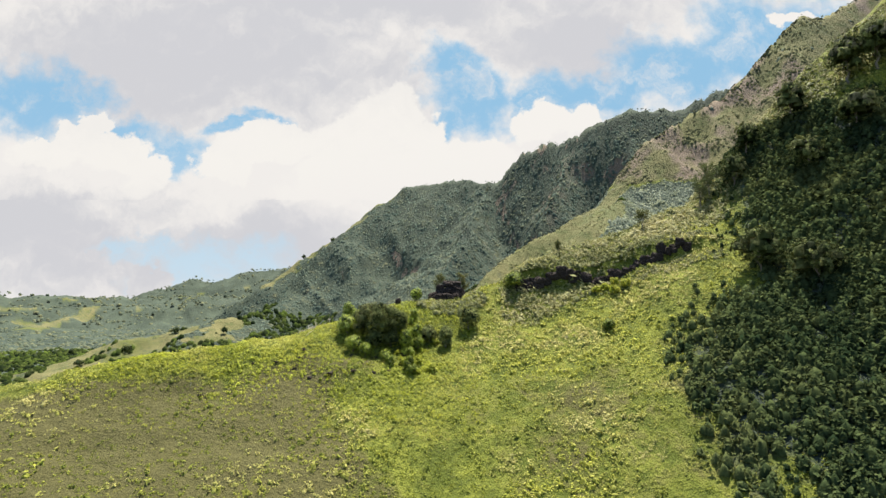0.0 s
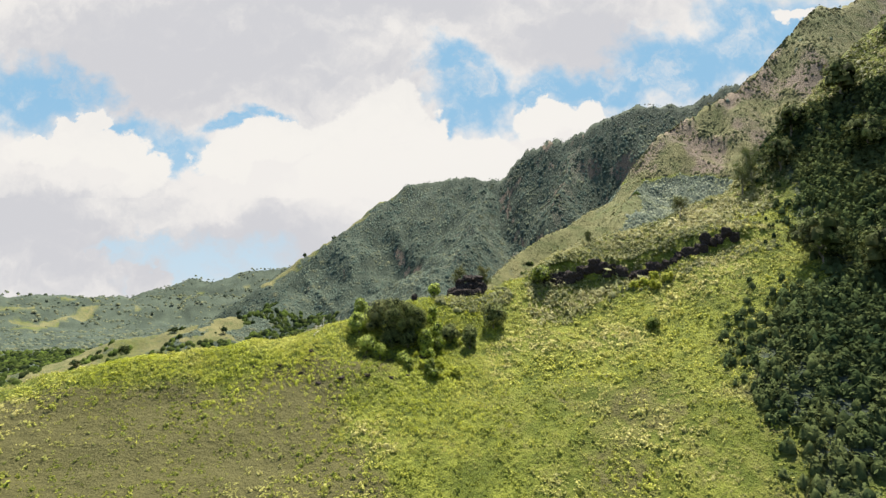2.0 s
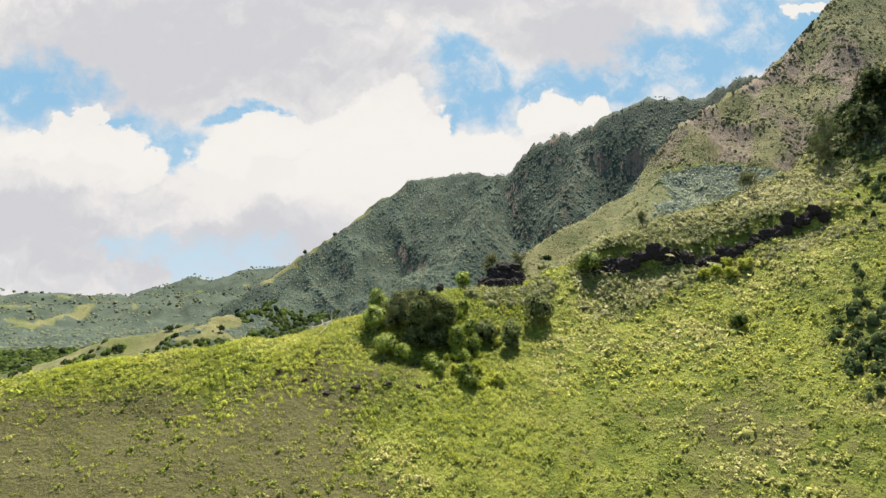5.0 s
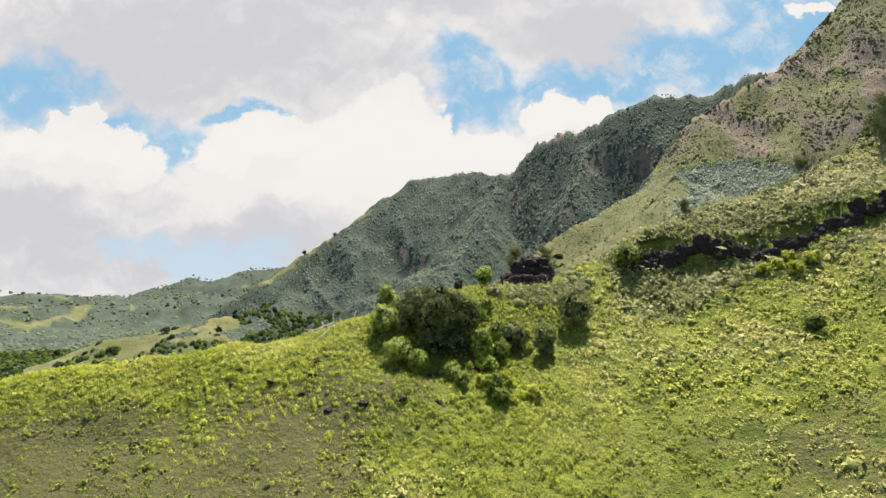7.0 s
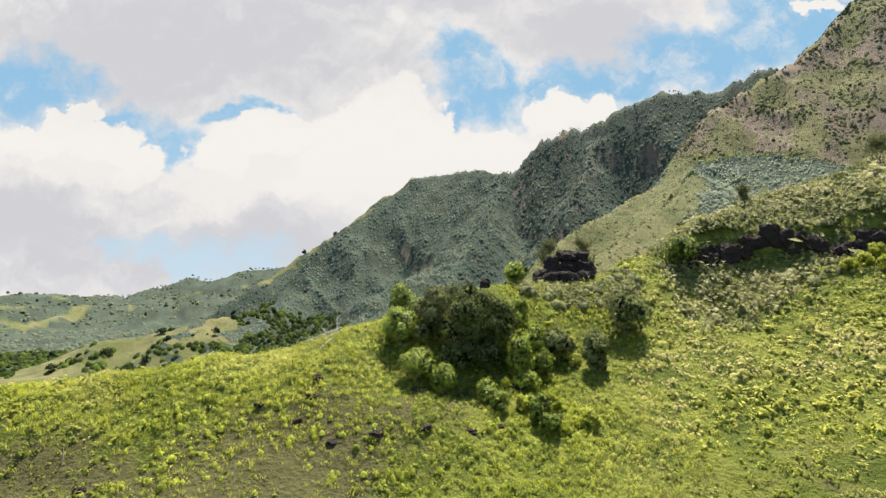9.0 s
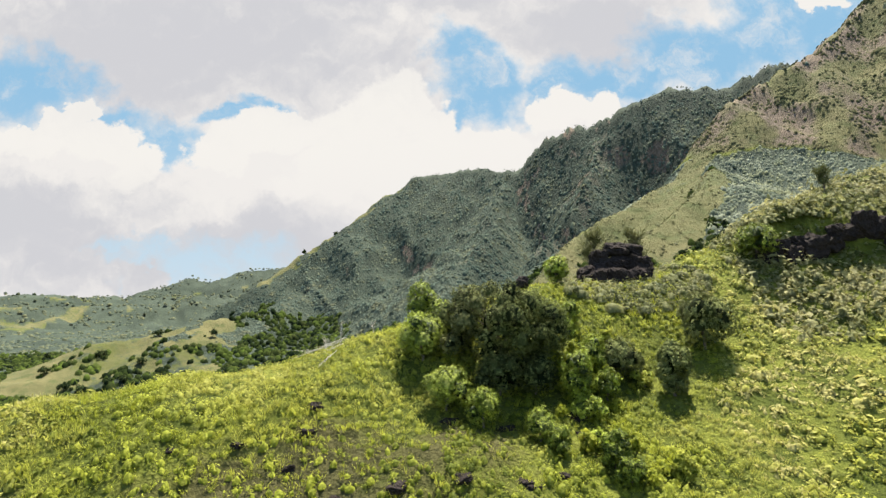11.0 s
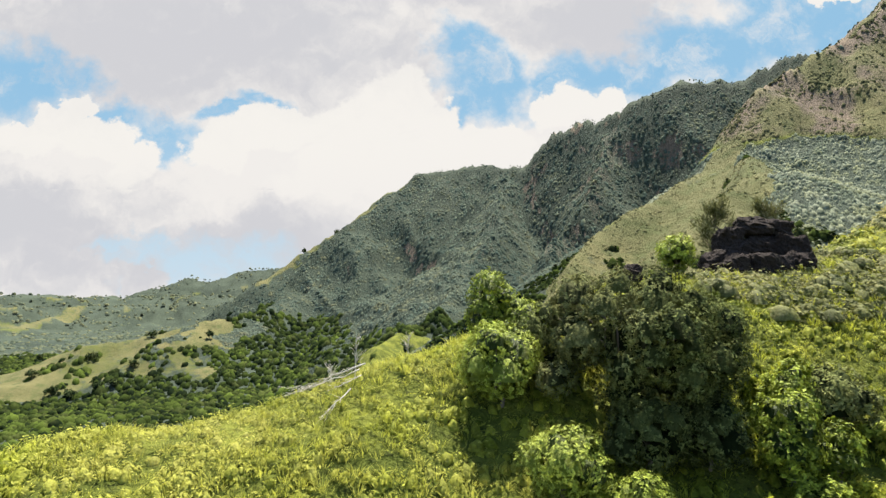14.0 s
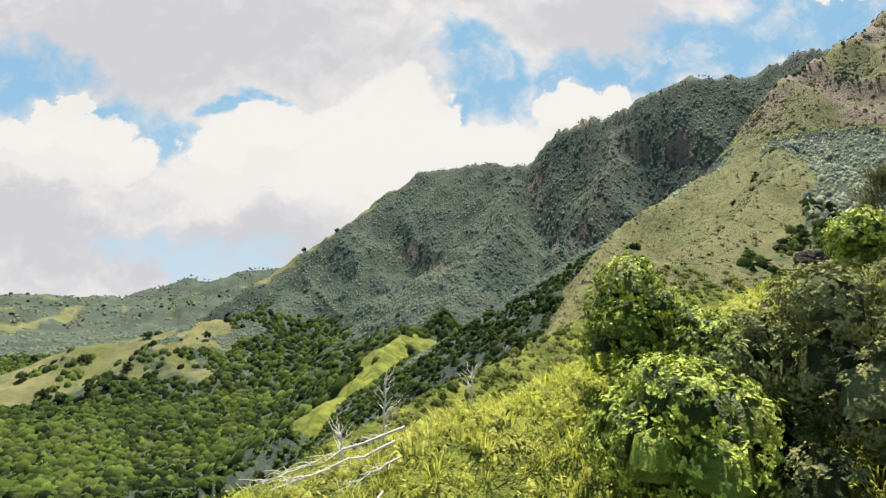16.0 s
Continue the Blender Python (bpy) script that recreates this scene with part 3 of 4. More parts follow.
    tuft = [clump_template(15, 0.12, 0.4, g, upright=True) for _ in range(6)]
    scatter("fern_tufts", tuft, np.stack([x, y, h - 0.05], -1), g.uniform(0.25, 0.5, len(x)), np.clip(0.6 + n1 + g.normal(size=len(x)) * 0.2, 0, 1), leaf_fern,
            "yellow-green fern and grass tufts along the crest", "ferns", g)


cover_hill()


def cover_mountains():
    g = np.random.default_rng(12)
    crown = [dome_template(g, 4) for _ in range(14)]
    spray = [dome_template(g, 4) for _ in range(16)]
    leafy = [mound_template(g, 5, 5, 0.36, 0.6, 0.9, 0.85) for _ in range(8)]
    n = 104000
    ang, r = np.radians(g.uniform(-40, 40, n)), 165 * (940 / 165) ** (g.uniform(size=n) ** 0.60)
    x, y = r * np.sin(ang) - 12, r * np.cos(ang)
    h = terrain(x, y)
    forest, dry, rock, bare, hill = masks(x, y, h)
    n1, n2 = fbm(x, y, 40, 3, 95), fbm(x, y, 12, 2, 96)
    keep = ((forest * (1 - 0.25 * rock) + 0.5 * n2 > 0.5) | (g.uniform(size=n) < 0.012 * (y > 360))) & (hill < 0.3) & (h > -66)
    x, y, h, n1, r, dry, rock = x[keep], y[keep], h[keep], n1[keep], r[keep], dry[keep], rock[keep]
    # pale shrubs fill the gully beside the grassy spurs
    size_ridge = 0.45 + 0.55 * ramp(-ridge(x, y, [(a, b, 0) for a, b, _ in MAIN], 1.0), 4, 16)
    s_e = side_of(x, y, SPUR_E[1:9])
    pale = (x > 62) & ((s_e < 0) | (s_e > 24)) & (y < 345) & (y > 165) & (h > 8)
    size = g.uniform(0.9, 1.9, len(x)) * (0.68 + r / 1200) * (1 + 0.5 * (g.uniform(size=len(x)) < 0.06)) * size_ridge
    # tone raised to the left: a brighter, sunlit flank put into the colour
    tone = np.clip(0.42 + 1.1 * n1 + 0.12 * ramp(40 - x, 0, 80) + g.normal(size=len(x)) * 0.12 + 0.4 * (g.uniform(size=len(x)) < 0.03), 0, 1)
    p = np.stack([x, y, h - 0.22 * size], -1)
    low = (h + 45 * n1 < -14) & (r > 330) & (y < 900)
    thin = g.uniform(size=len(x)) < 0.47
    low_all, low = low, low & thin
    near = (r < 330) & ~pale & thin
    rest = (r >= 330) & ~pale & ~low_all
    size[low | near] *= 1.75
    lush = low | near
    tone[lush] = np.clip(0.12 + 0.9 * n1[lush] + 0.3 * g.normal(size=lush.sum()), 0, 1)
    scatter("valley_canopy", spray, p[low], size[low], tone[low], leaf_valley, "deep green forest canopy along the valley floor", "trees", g, (0.7, 1.1), True, fall(x[low], y[low]))
    scatter("mountain_forest", spray, p[rest], size[rest] * 0.95, tone[rest], leaf_forest_hazed, "dense forest canopy on the mountain flanks", "trees", g, (0.45, 0.75), True, fall(x[rest], y[rest]))
    scatter("valley_forest", leafy, p[near], size[near] * np.where(y[near] < 340, 0.75, 1.1), tone[near], leaf_valley, "dense green forest on the valley floor and lower spurs", "trees", g)
    xs, ys = g.uniform(55, 210, 20000), g.uniform(185, 348, 20000)
    hs = terrain(xs, ys)
    ms = masks(xs, ys, hs)
    ok = (ms[0] > 0.5) & (ms[4] < 0.3) & (hs > 8) & (xs < 0.72 * ys)
    s_e = side_of(xs, ys, SPUR_E[1:9])
    ok = ok & ((s_e < 0) | (s_e > 24))
    xs, ys, hs = xs[ok], ys[ok], hs[ok]
    ss = np.clip(g.lognormal(-0.45, 0.35, len(xs)), 0.35, 1.4)
    scatter("pale_scrub", spray, np.stack([xs, ys, hs - 0.2 * ss], -1), ss, np.clip(0.5 + fbm(xs, ys, 22, 3, 98) + g.normal(size=len(xs)) * 0.25, 0, 1), leaf_pale, "pale grey-green scrub filling a steep gully", "shrubs", g, (0.8, 1.4), True, fall(xs, ys))
    xs, ys = g.uniform(105, 300, 14000), g.uniform(285, 420, 14000)
    hs = terrain(xs, ys)
    ok = (crag_share(xs, ys, hs) > 0.5) & (xs < 0.80 * ys) & (fbm(xs, ys, 14, 3, 103) > g.uniform(-0.35, 0.35, len(xs)))
    xs, ys, hs = xs[ok], ys[ok], hs[ok]
    ss = g.uniform(0.5, 1.2, len(xs))
    scatter("cliff_scrub", spray, np.stack([xs, ys, hs - 0.2 * ss], -1), ss, np.clip(0.4 + 1.2 * fbm(xs, ys, 18, 3, 104) + g.normal(size=len(xs)) * 0.15, 0, 1), leaf_cliff, "olive scrub clinging to a steep brown cliff", "shrubs", g, (0.5, 0.9), True, fall(xs, ys))
    n = 30000
    ang, r = np.radians(g.uniform(-41, 41, n)), g.uniform(130, 430, n)
    x, y = r * np.sin(ang) - 12, r * np.cos(ang)
    h = terrain(x, y)
    forest, dry, rock, bare, hill = masks(x, y, h)
    keep = (dry + 0.3 * g.normal(size=n) > 0.55) & (hill < 0.3) & (h > -60)
    x, y, h = x[keep], y[keep], h[keep]
    tussock = [mound_template(g, 5, 4, 0.4, 0.4, 0.6, 0.62) for _ in range(6)]
    scatter("dry_tussocks", tussock, np.stack([x, y, h - 0.1], -1), g.uniform(0.35, 1.0, len(x)), np.clip(0.75 + fbm(x, y, 30, 3, 97) + g.normal(size=len(x)) * 0.2, 0, 1), leaf_dry, "straw-coloured tussock grass on the open spurs", "grass", g)
    n = 10500
    ang, r = np.radians(g.uniform(-42, -4, n)), 920 + 1830 * g.uniform(size=n) ** 1.25
    x, y = r * np.sin(ang) - 12, r * np.cos(ang)
    h = terrain(x, y)
    forest, dry, rock, bare, hill = masks(x, y, h)
    keep = forest > 0.4
    x, y, h, r = x[keep], y[keep], h[keep], r[keep]
    scatter("far_forest", spray, np.stack([x, y, h - 1.8], -1), g.uniform(3.0, 6.0, len(x)), g.uniform(0, 1, len(x)), leaf_far_hazed, "far forest on the plateau across the valley", "trees", g, (0.5, 0.9), True)


cover_mountains()


# ---------------- clouds ----------------
def build_clouds():
    """Broken cloud far behind the ridges; each corner keeps its bearing and slope as seen from mid-flight."""
    n = Nodes("cloud")
    at = n.node("ShaderNodeAttribute", attribute_name="bearing").outputs["Vector"]
    warp = n.node("ShaderNodeTexNoise", {"Vector": at, "Scale": 9.0, "Detail": 6.0, "Roughness": 0.6})
    off = n.node("ShaderNodeVectorMath", {0: warp.outputs["Color"], 1: (0.5, 0.5, 0.5)}, operation="SUBTRACT").outputs[0]
    off = n.node("ShaderNodeVectorMath", {0: off, "Scale": 0.14}, operation="SCALE").outputs[0]
    p = n.node("ShaderNodeVectorMath", {0: at, 1: off}, operation="ADD").outputs[0]

    def blobs(rows):
        total = None
        for u, e, ru, re in rows:
            d = n.node("ShaderNodeVectorMath", {0: p, 1: (u, e, 0)}, operation="SUBTRACT").outputs[0]
            d = n.node("ShaderNodeVectorMath", {0: d, 1: (1 / ru, 1 / re, 0)}, operation="MULTIPLY").outputs[0]
            f = n.maths("SUBTRACT", 1.0, n.node("ShaderNodeVectorMath", {0: d}, operation="LENGTH").outputs["Value"])
            total = f if total is None else n.maths("MAXIMUM", total, f)
        return total

    fine = n.noise(at, 24.0, 7.0, 0.62)
    rough = n.maths("SUBTRACT", fine, 0.5)
    hole = n.step(n.maths("MULTIPLY_ADD", rough, 1.3, blobs(CLOUD_GAPS)), -0.42, 0.52)
    puff = n.step(n.maths("MULTIPLY_ADD", rough, 0.75, blobs(CLOUD_PUFFS)), -0.03, 0.22)
    cover = n.maths("MAXIMUM", n.maths("SUBTRACT", 1.0, hole), puff)
    rise = n.node("ShaderNodeSeparateXYZ", {0: at}).outputs[1]
    # shaded undersides and lit tops
    up = n.node("ShaderNodeVectorMath", {0: p, 1: (0.0, 0.022, 0.0)}, operation="ADD").outputs[0]
    lit = n.maths("SUBTRACT", n.noise(p, 8.0, 5.0), n.noise(up, 8.0, 5.0))
    grey = n.maths("MULTIPLY_ADD", n.maths("SUBTRACT", n.noise(at, 4.5, 5.0), 0.5), 0.9, blobs(CLOUD_GREY))
    grey = n.step(n.maths("MULTIPLY_ADD", lit, -2.2, grey), -0.25, 0.75)
    col = n.mix(grey, rgb(0.90, 0.87, 0.84), rgb(0.66, 0.66, 0.69))
    crisp = n.maths("MULTIPLY", puff, n.step(rise, 0.10, 0.30))
    col = n.mix(n.maths("MULTIPLY", crisp, 0.75), col, rgb(0.95, 0.92, 0.87))
    veil = n.maths("MULTIPLY", n.step(n.noise(p, 13.0, 8.0, 0.68), 0.44, 0.72), 0.62)
    cover = n.maths("MAXIMUM", cover, veil)
    blue = n.mix(n.step(rise, 0.02, 0.40), rgb(0.60, 0.75, 0.86), rgb(0.31, 0.56, 0.79))
    col = n.mix(cover, blue, col)
    em = n.node("ShaderNodeEmission", {"Color": col, "Strength": 0.27})
    mat = n.done(em.outputs[0])
    for name, slopes, far in (("cloud_backdrop", np.linspace(0.20, 0.75, 45), 890), ("sky_backdrop", np.linspace(-0.03, 0.27, 25), 2600)):
        u, e = np.meshgrid(np.linspace(-1.2, 1.2, 61), slopes)
        yy = far / (1 - math.cos(radians(SUN_AZ)) / math.tan(radians(SUN_EL)) * e)      # leans back along the sunlight
        v = np.stack([-13 + u * yy, 50 + yy, -1.5 + e * yy], -1)
        rows, cols = u.shape
        idx = np.arange(rows * cols).reshape(rows, cols)
        q = np.stack([idx[:-1, :-1], idx[:-1, 1:], idx[1:, 1:], idx[1:, :-1]], -1).reshape(-1, 4)
        me = mesh_from(name, v.reshape(-1, 3), q, mat, smooth=True)
        b = np.stack([u, e, u * 0], -1).reshape(-1)
        me.attributes.new("bearing", "FLOAT_VECTOR", "POINT").data.foreach_set("vector", b.astype(np.float32))
        tagged(new(name, me), "blue sky with broken white and grey cumulus clouds", "sky", kind="structure")


# bearing, slope, half width, half height
CLOUD_GAPS = (
    (-0.749, 0.384, 0.115, 0.067), (-0.691, 0.400, 0.096, 0.040), (-0.568, 0.331, 0.072, 0.030), (-0.487, 0.298, 0.058, 0.036), (-0.453, 0.270, 0.026, 0.028), (-0.380, 0.331, 0.058, 0.014),
    (-0.316, 0.348, 0.043, 0.017), (0.031, 0.451, 0.060, 0.045), (0.076, 0.384, 0.077, 0.058), (0.021, 0.343, 0.034, 0.024), (0.295, 0.405, 0.154, 0.042),
    (0.446, 0.441, 0.125, 0.068), (0.569, 0.499, 0.092, 0.097), (0.699, 0.488, 0.126, 0.097), (-0.516, 0.107, 0.091, 0.022), (-0.385, 0.090, 0.115, 0.038), (-0.427, 0.056, 0.106, 0.024), (0.180, 0.394, 0.040, 0.031),
)
CLOUD_PUFFS = (
    (-0.05, 0.23, 0.25, 0.10), (-0.633, 0.351, 0.042, 0.021), (-0.650, 0.318, 0.060, 0.030), (-0.712, 0.280, 0.077, 0.035), (-0.595, 0.298, 0.087, 0.038), (-0.519, 0.252, 0.058, 0.042), (-0.392, 0.274, 0.060, 0.042), (-0.334, 0.303, 0.048, 0.027), (-0.261, 0.318, 0.077, 0.040),
    (-0.162, 0.318, 0.087, 0.050), (-0.083, 0.359, 0.067, 0.067), (-0.024, 0.328, 0.048, 0.048), (0.199, 0.348, 0.060, 0.038), (0.259, 0.353, 0.043, 0.035), (0.085, 0.292, 0.087, 0.035), (0.328, 0.347, 0.034, 0.012),
    (-0.502, 0.059, 0.050, 0.026), (-0.669, 0.075, 0.115, 0.048), (0.673, 0.546, 0.048, 0.017),
)
CLOUD_GREY = ((-0.45, 0.47, 0.60, 0.16), (-0.7, 0.12, 0.35, 0.12), (0.25, 0.50, 0.20, 0.10), (-0.1, 0.60, 0.8, 0.12), (-0.35, 0.10, 0.35, 0.08))
build_clouds()


# ---------------- trees, bushes, rocks and dead wood ----------------
def ground_z(x, y):
    return float(terrain(np.array([float(x)]), np.array([float(y)]))[0])


def tube_mesh(name, paths, mat, sides=7):
    """Tapered tubes along paths of (x, y, z, radius)."""
    vs, fs, base = [], [], 0
    a = np.arange(sides) * 2 * np.pi / sides
    for path in paths:
        path = np.array(path, float)
        for k, (px, py, pz, r) in enumerate(path):
            q = path[min(k + 1, len(path) - 1), :3] - path[max(k - 1, 0), :3]
            q /= np.linalg.norm(q) + 1e-9
            u = np.cross(q, (0.31, 0.87, 0.21))
            u /= np.linalg.norm(u)
            w = np.cross(q, u)
            vs.append(np.array([px, py, pz]) + r * (np.cos(a)[:, None] * u + np.sin(a)[:, None] * w))
            if k:
                i = base + (k - 1) * sides + np.arange(sides)
                j = base + (k - 1) * sides + (np.arange(sides) + 1) % sides
                fs.append(np.stack([i, j, j + sides, i + sides], 1))
        base += len(path) * sides
    return mesh_from(name, np.concatenate(vs), np.concatenate(fs), mat, smooth=True)


def branch_path(start, end, r0, r1, gen, bend=0.12, steps=6):
    a, b = np.array(start, float), np.array(end, float)
    size = np.linalg.norm(b - a)
    rows = []
    for k in range(steps + 1):
        t = k / steps
        p = a + (b - a) * t + gen.normal(size=3) * bend * size * math.sin(math.pi * t) * 0.5
        rows.append((*p, r0 + (r1 - r0) * t))
    return rows


def make_tree(name, x, y, height, radius, leaf_mat, label, category, seed, leaf=0.17, count=900, lobes=11, low=0.25, aspect=0.45, group="", tone=0.5, squeeze=1.0):
    """A tapered trunk with limbs and a compact crown: uneven lobes, each a shell of many single leaves over a dense
    inside darkened as shade.
    """
    g = np.random.default_rng(seed)
    root = new(name)
    root.location = (x, y, ground_z(x, y) - 0.15)
    tagged(root, label, category, group)
    half = height * (1 - low) / 2
    mid = height * low + half
    # lobes spread evenly over an egg, small ones between large ones
    k = np.arange(lobes)
    up = 1 - 1.72 * (k + 0.5) / lobes
    turn = k * 2.39996 + g.uniform(0, 6.28)
    flat = np.sqrt(1 - up * up)
    d = np.stack([flat * np.cos(turn), flat * np.sin(turn), up], 1) + g.normal(size=(lobes, 3)) * 0.14
    radii = g.uniform(0.75, 1.3, lobes) * min(0.52, 1.95 / math.sqrt(lobes)) * min(radius, half)
    reach = g.uniform(0.95, 1.15, lobes)
    centres = np.stack([d[:, 0] * (radius * reach - radii), d[:, 1] * (radius * reach - radii), mid + d[:, 2] * (half * reach - radii)], 1)
    centres[:, 2] = np.maximum(centres[:, 2], radii * 0.55)
    # trunk and limbs
    lean = g.normal(size=2) * 0.06 * height
    top = (lean[0], lean[1], height * 0.7)
    r0 = 0.022 * height + 0.03
    part("trunk", tube_mesh("trunk", [branch_path((0, 0, 0), top, r0, r0 * 0.35, g)], bark_mat), root)
    for c in centres[: max(3, lobes // 3)]:
        s0 = g.uniform(0.25, 0.6)
        part("limb", tube_mesh("limb", [branch_path((top[0] * s0, top[1] * s0, top[2] * s0), c, r0 * 0.5, r0 * 0.12, g)], bark_mat, 5), root)
    vs, ts = [], []
    total = float(np.sum(radii * radii))
    for i, (c, r) in enumerate(zip(centres, radii)):
        n = int((1.6 if leaf < 0.1 else 1.1) * count * radius * half * r * r / total) + 30
        sprays = max(8, n // 9)
        d = g.normal(size=(sprays, 3))
        d /= np.linalg.norm(d, axis=1, keepdims=True)
        s = c + d * r * (1 + 0.07 * g.normal(size=(sprays, 1))) * np.array([1, 1, squeeze])
        # no leaves inside a neighbouring lobe
        gap = np.linalg.norm(s[:, None] - centres[None], axis=2) / radii[None]
        gap[:, i] = 9
        keep = gap.min(1) > 0.9
        if keep.sum() < 3:
            continue
        s, d = s[keep], d[keep]
        n = int(n * keep.mean()) + 8
        k = g.integers(0, len(s), n)
        pos = s[k] + g.normal(size=(n, 3)) * leaf * 0.75
        nrm = d[k] * 1.1 + g.normal(size=(n, 3)) * 0.33 + np.array([0, 0, 0.25])
        nrm /= np.linalg.norm(nrm, axis=1, keepdims=True)
        pos[:, 2] = np.maximum(pos[:, 2], 0.05)
        vs.append(leaf_quads(pos, nrm, leaf, aspect, g).reshape(-1, 3))
        ts.append(np.repeat(np.clip(tone + g.normal() * 0.12 + g.normal(size=len(s))[k] * 0.18, 0, 1), 4))
    v = np.concatenate(vs)
    f = np.arange(len(v)).reshape(-1, 4)
    f = np.concatenate([f[:, (0, 1, 2)], f[:, (0, 2, 3)]])
    tones = np.concatenate(ts)
    # the dense inside of each lobe and the whole crown, coloured as shade
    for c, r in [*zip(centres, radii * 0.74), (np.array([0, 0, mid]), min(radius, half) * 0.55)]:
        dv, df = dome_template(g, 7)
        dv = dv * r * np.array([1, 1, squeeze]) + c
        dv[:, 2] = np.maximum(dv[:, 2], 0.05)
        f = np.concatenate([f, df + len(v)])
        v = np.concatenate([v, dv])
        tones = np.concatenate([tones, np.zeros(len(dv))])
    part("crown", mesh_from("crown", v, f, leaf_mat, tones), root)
    return root


def wispy_tree(name, x, y, height, radius, label, seed, group=""):
    """A feathery needle tree: thin upswept branches hung with needles."""
    g = np.random.default_rng(seed)
    root = new(name)
    root.location = (x, y, ground_z(x, y) - 0.15)
    tagged(root, label, "tree", group)
    part("trunk", tube_mesh("trunk", [branch_path((0, 0, 0), (g.normal() * 0.2, g.normal() * 0.2, height * 0.92), 0.018 * height + 0.03, 0.015, g)], bark_mat), root)
    vs, paths = [], []
    for k in range(26):
        z0 = height * g.uniform(0.15, 0.8)
        a = g.uniform(0, 2 * np.pi)
        out = radius * g.uniform(0.5, 1.0) * (1.15 - 0.6 * z0 / height)
        end = np.array([math.cos(a) * out, math.sin(a) * out, min(height, z0 + out * g.uniform(0.5, 1.3))])
        paths.append(branch_path((0, 0, z0), end, 0.03, 0.008, g, 0.1, 4))
        n = 90
        t = g.uniform(0.25, 1.1, (n, 1))
        pos = np.array([0, 0, z0]) * (1 - t) + end * t + g.normal(size=(n, 3)) * 0.18 * radius * 0.6
        way = np.array([math.cos(a) * 0.5, math.sin(a) * 0.5, 0.7]) + g.normal(size=(n, 3)) * 0.45
        way /= np.linalg.norm(way, axis=1, keepdims=True)
        side = np.cross(way, g.normal(size=(n, 3)))
        side /= np.linalg.norm(side, axis=1, keepdims=True)
        L = g.uniform(0.25, 0.55, (n, 1)) * height / 5
        vs.append(np.stack([pos, pos + way * L * 0.5 + side * 0.034, pos + way * L, pos + way * L * 0.5 - side * 0.034], 1).reshape(-1, 3))
    part("branches", tube_mesh("branches", paths, bark_mat, 4), root)
    v = np.concatenate(vs)
    part("crown", mesh_from("crown", v, np.arange(len(v)).reshape(-1, 4), leaf_needle, np.full(len(v), 0.5)), root)
    return root


BUSHY = "bright green leafy tree on the sunlit slope"
SMALL = "small leafy bush among rocks on the slope"
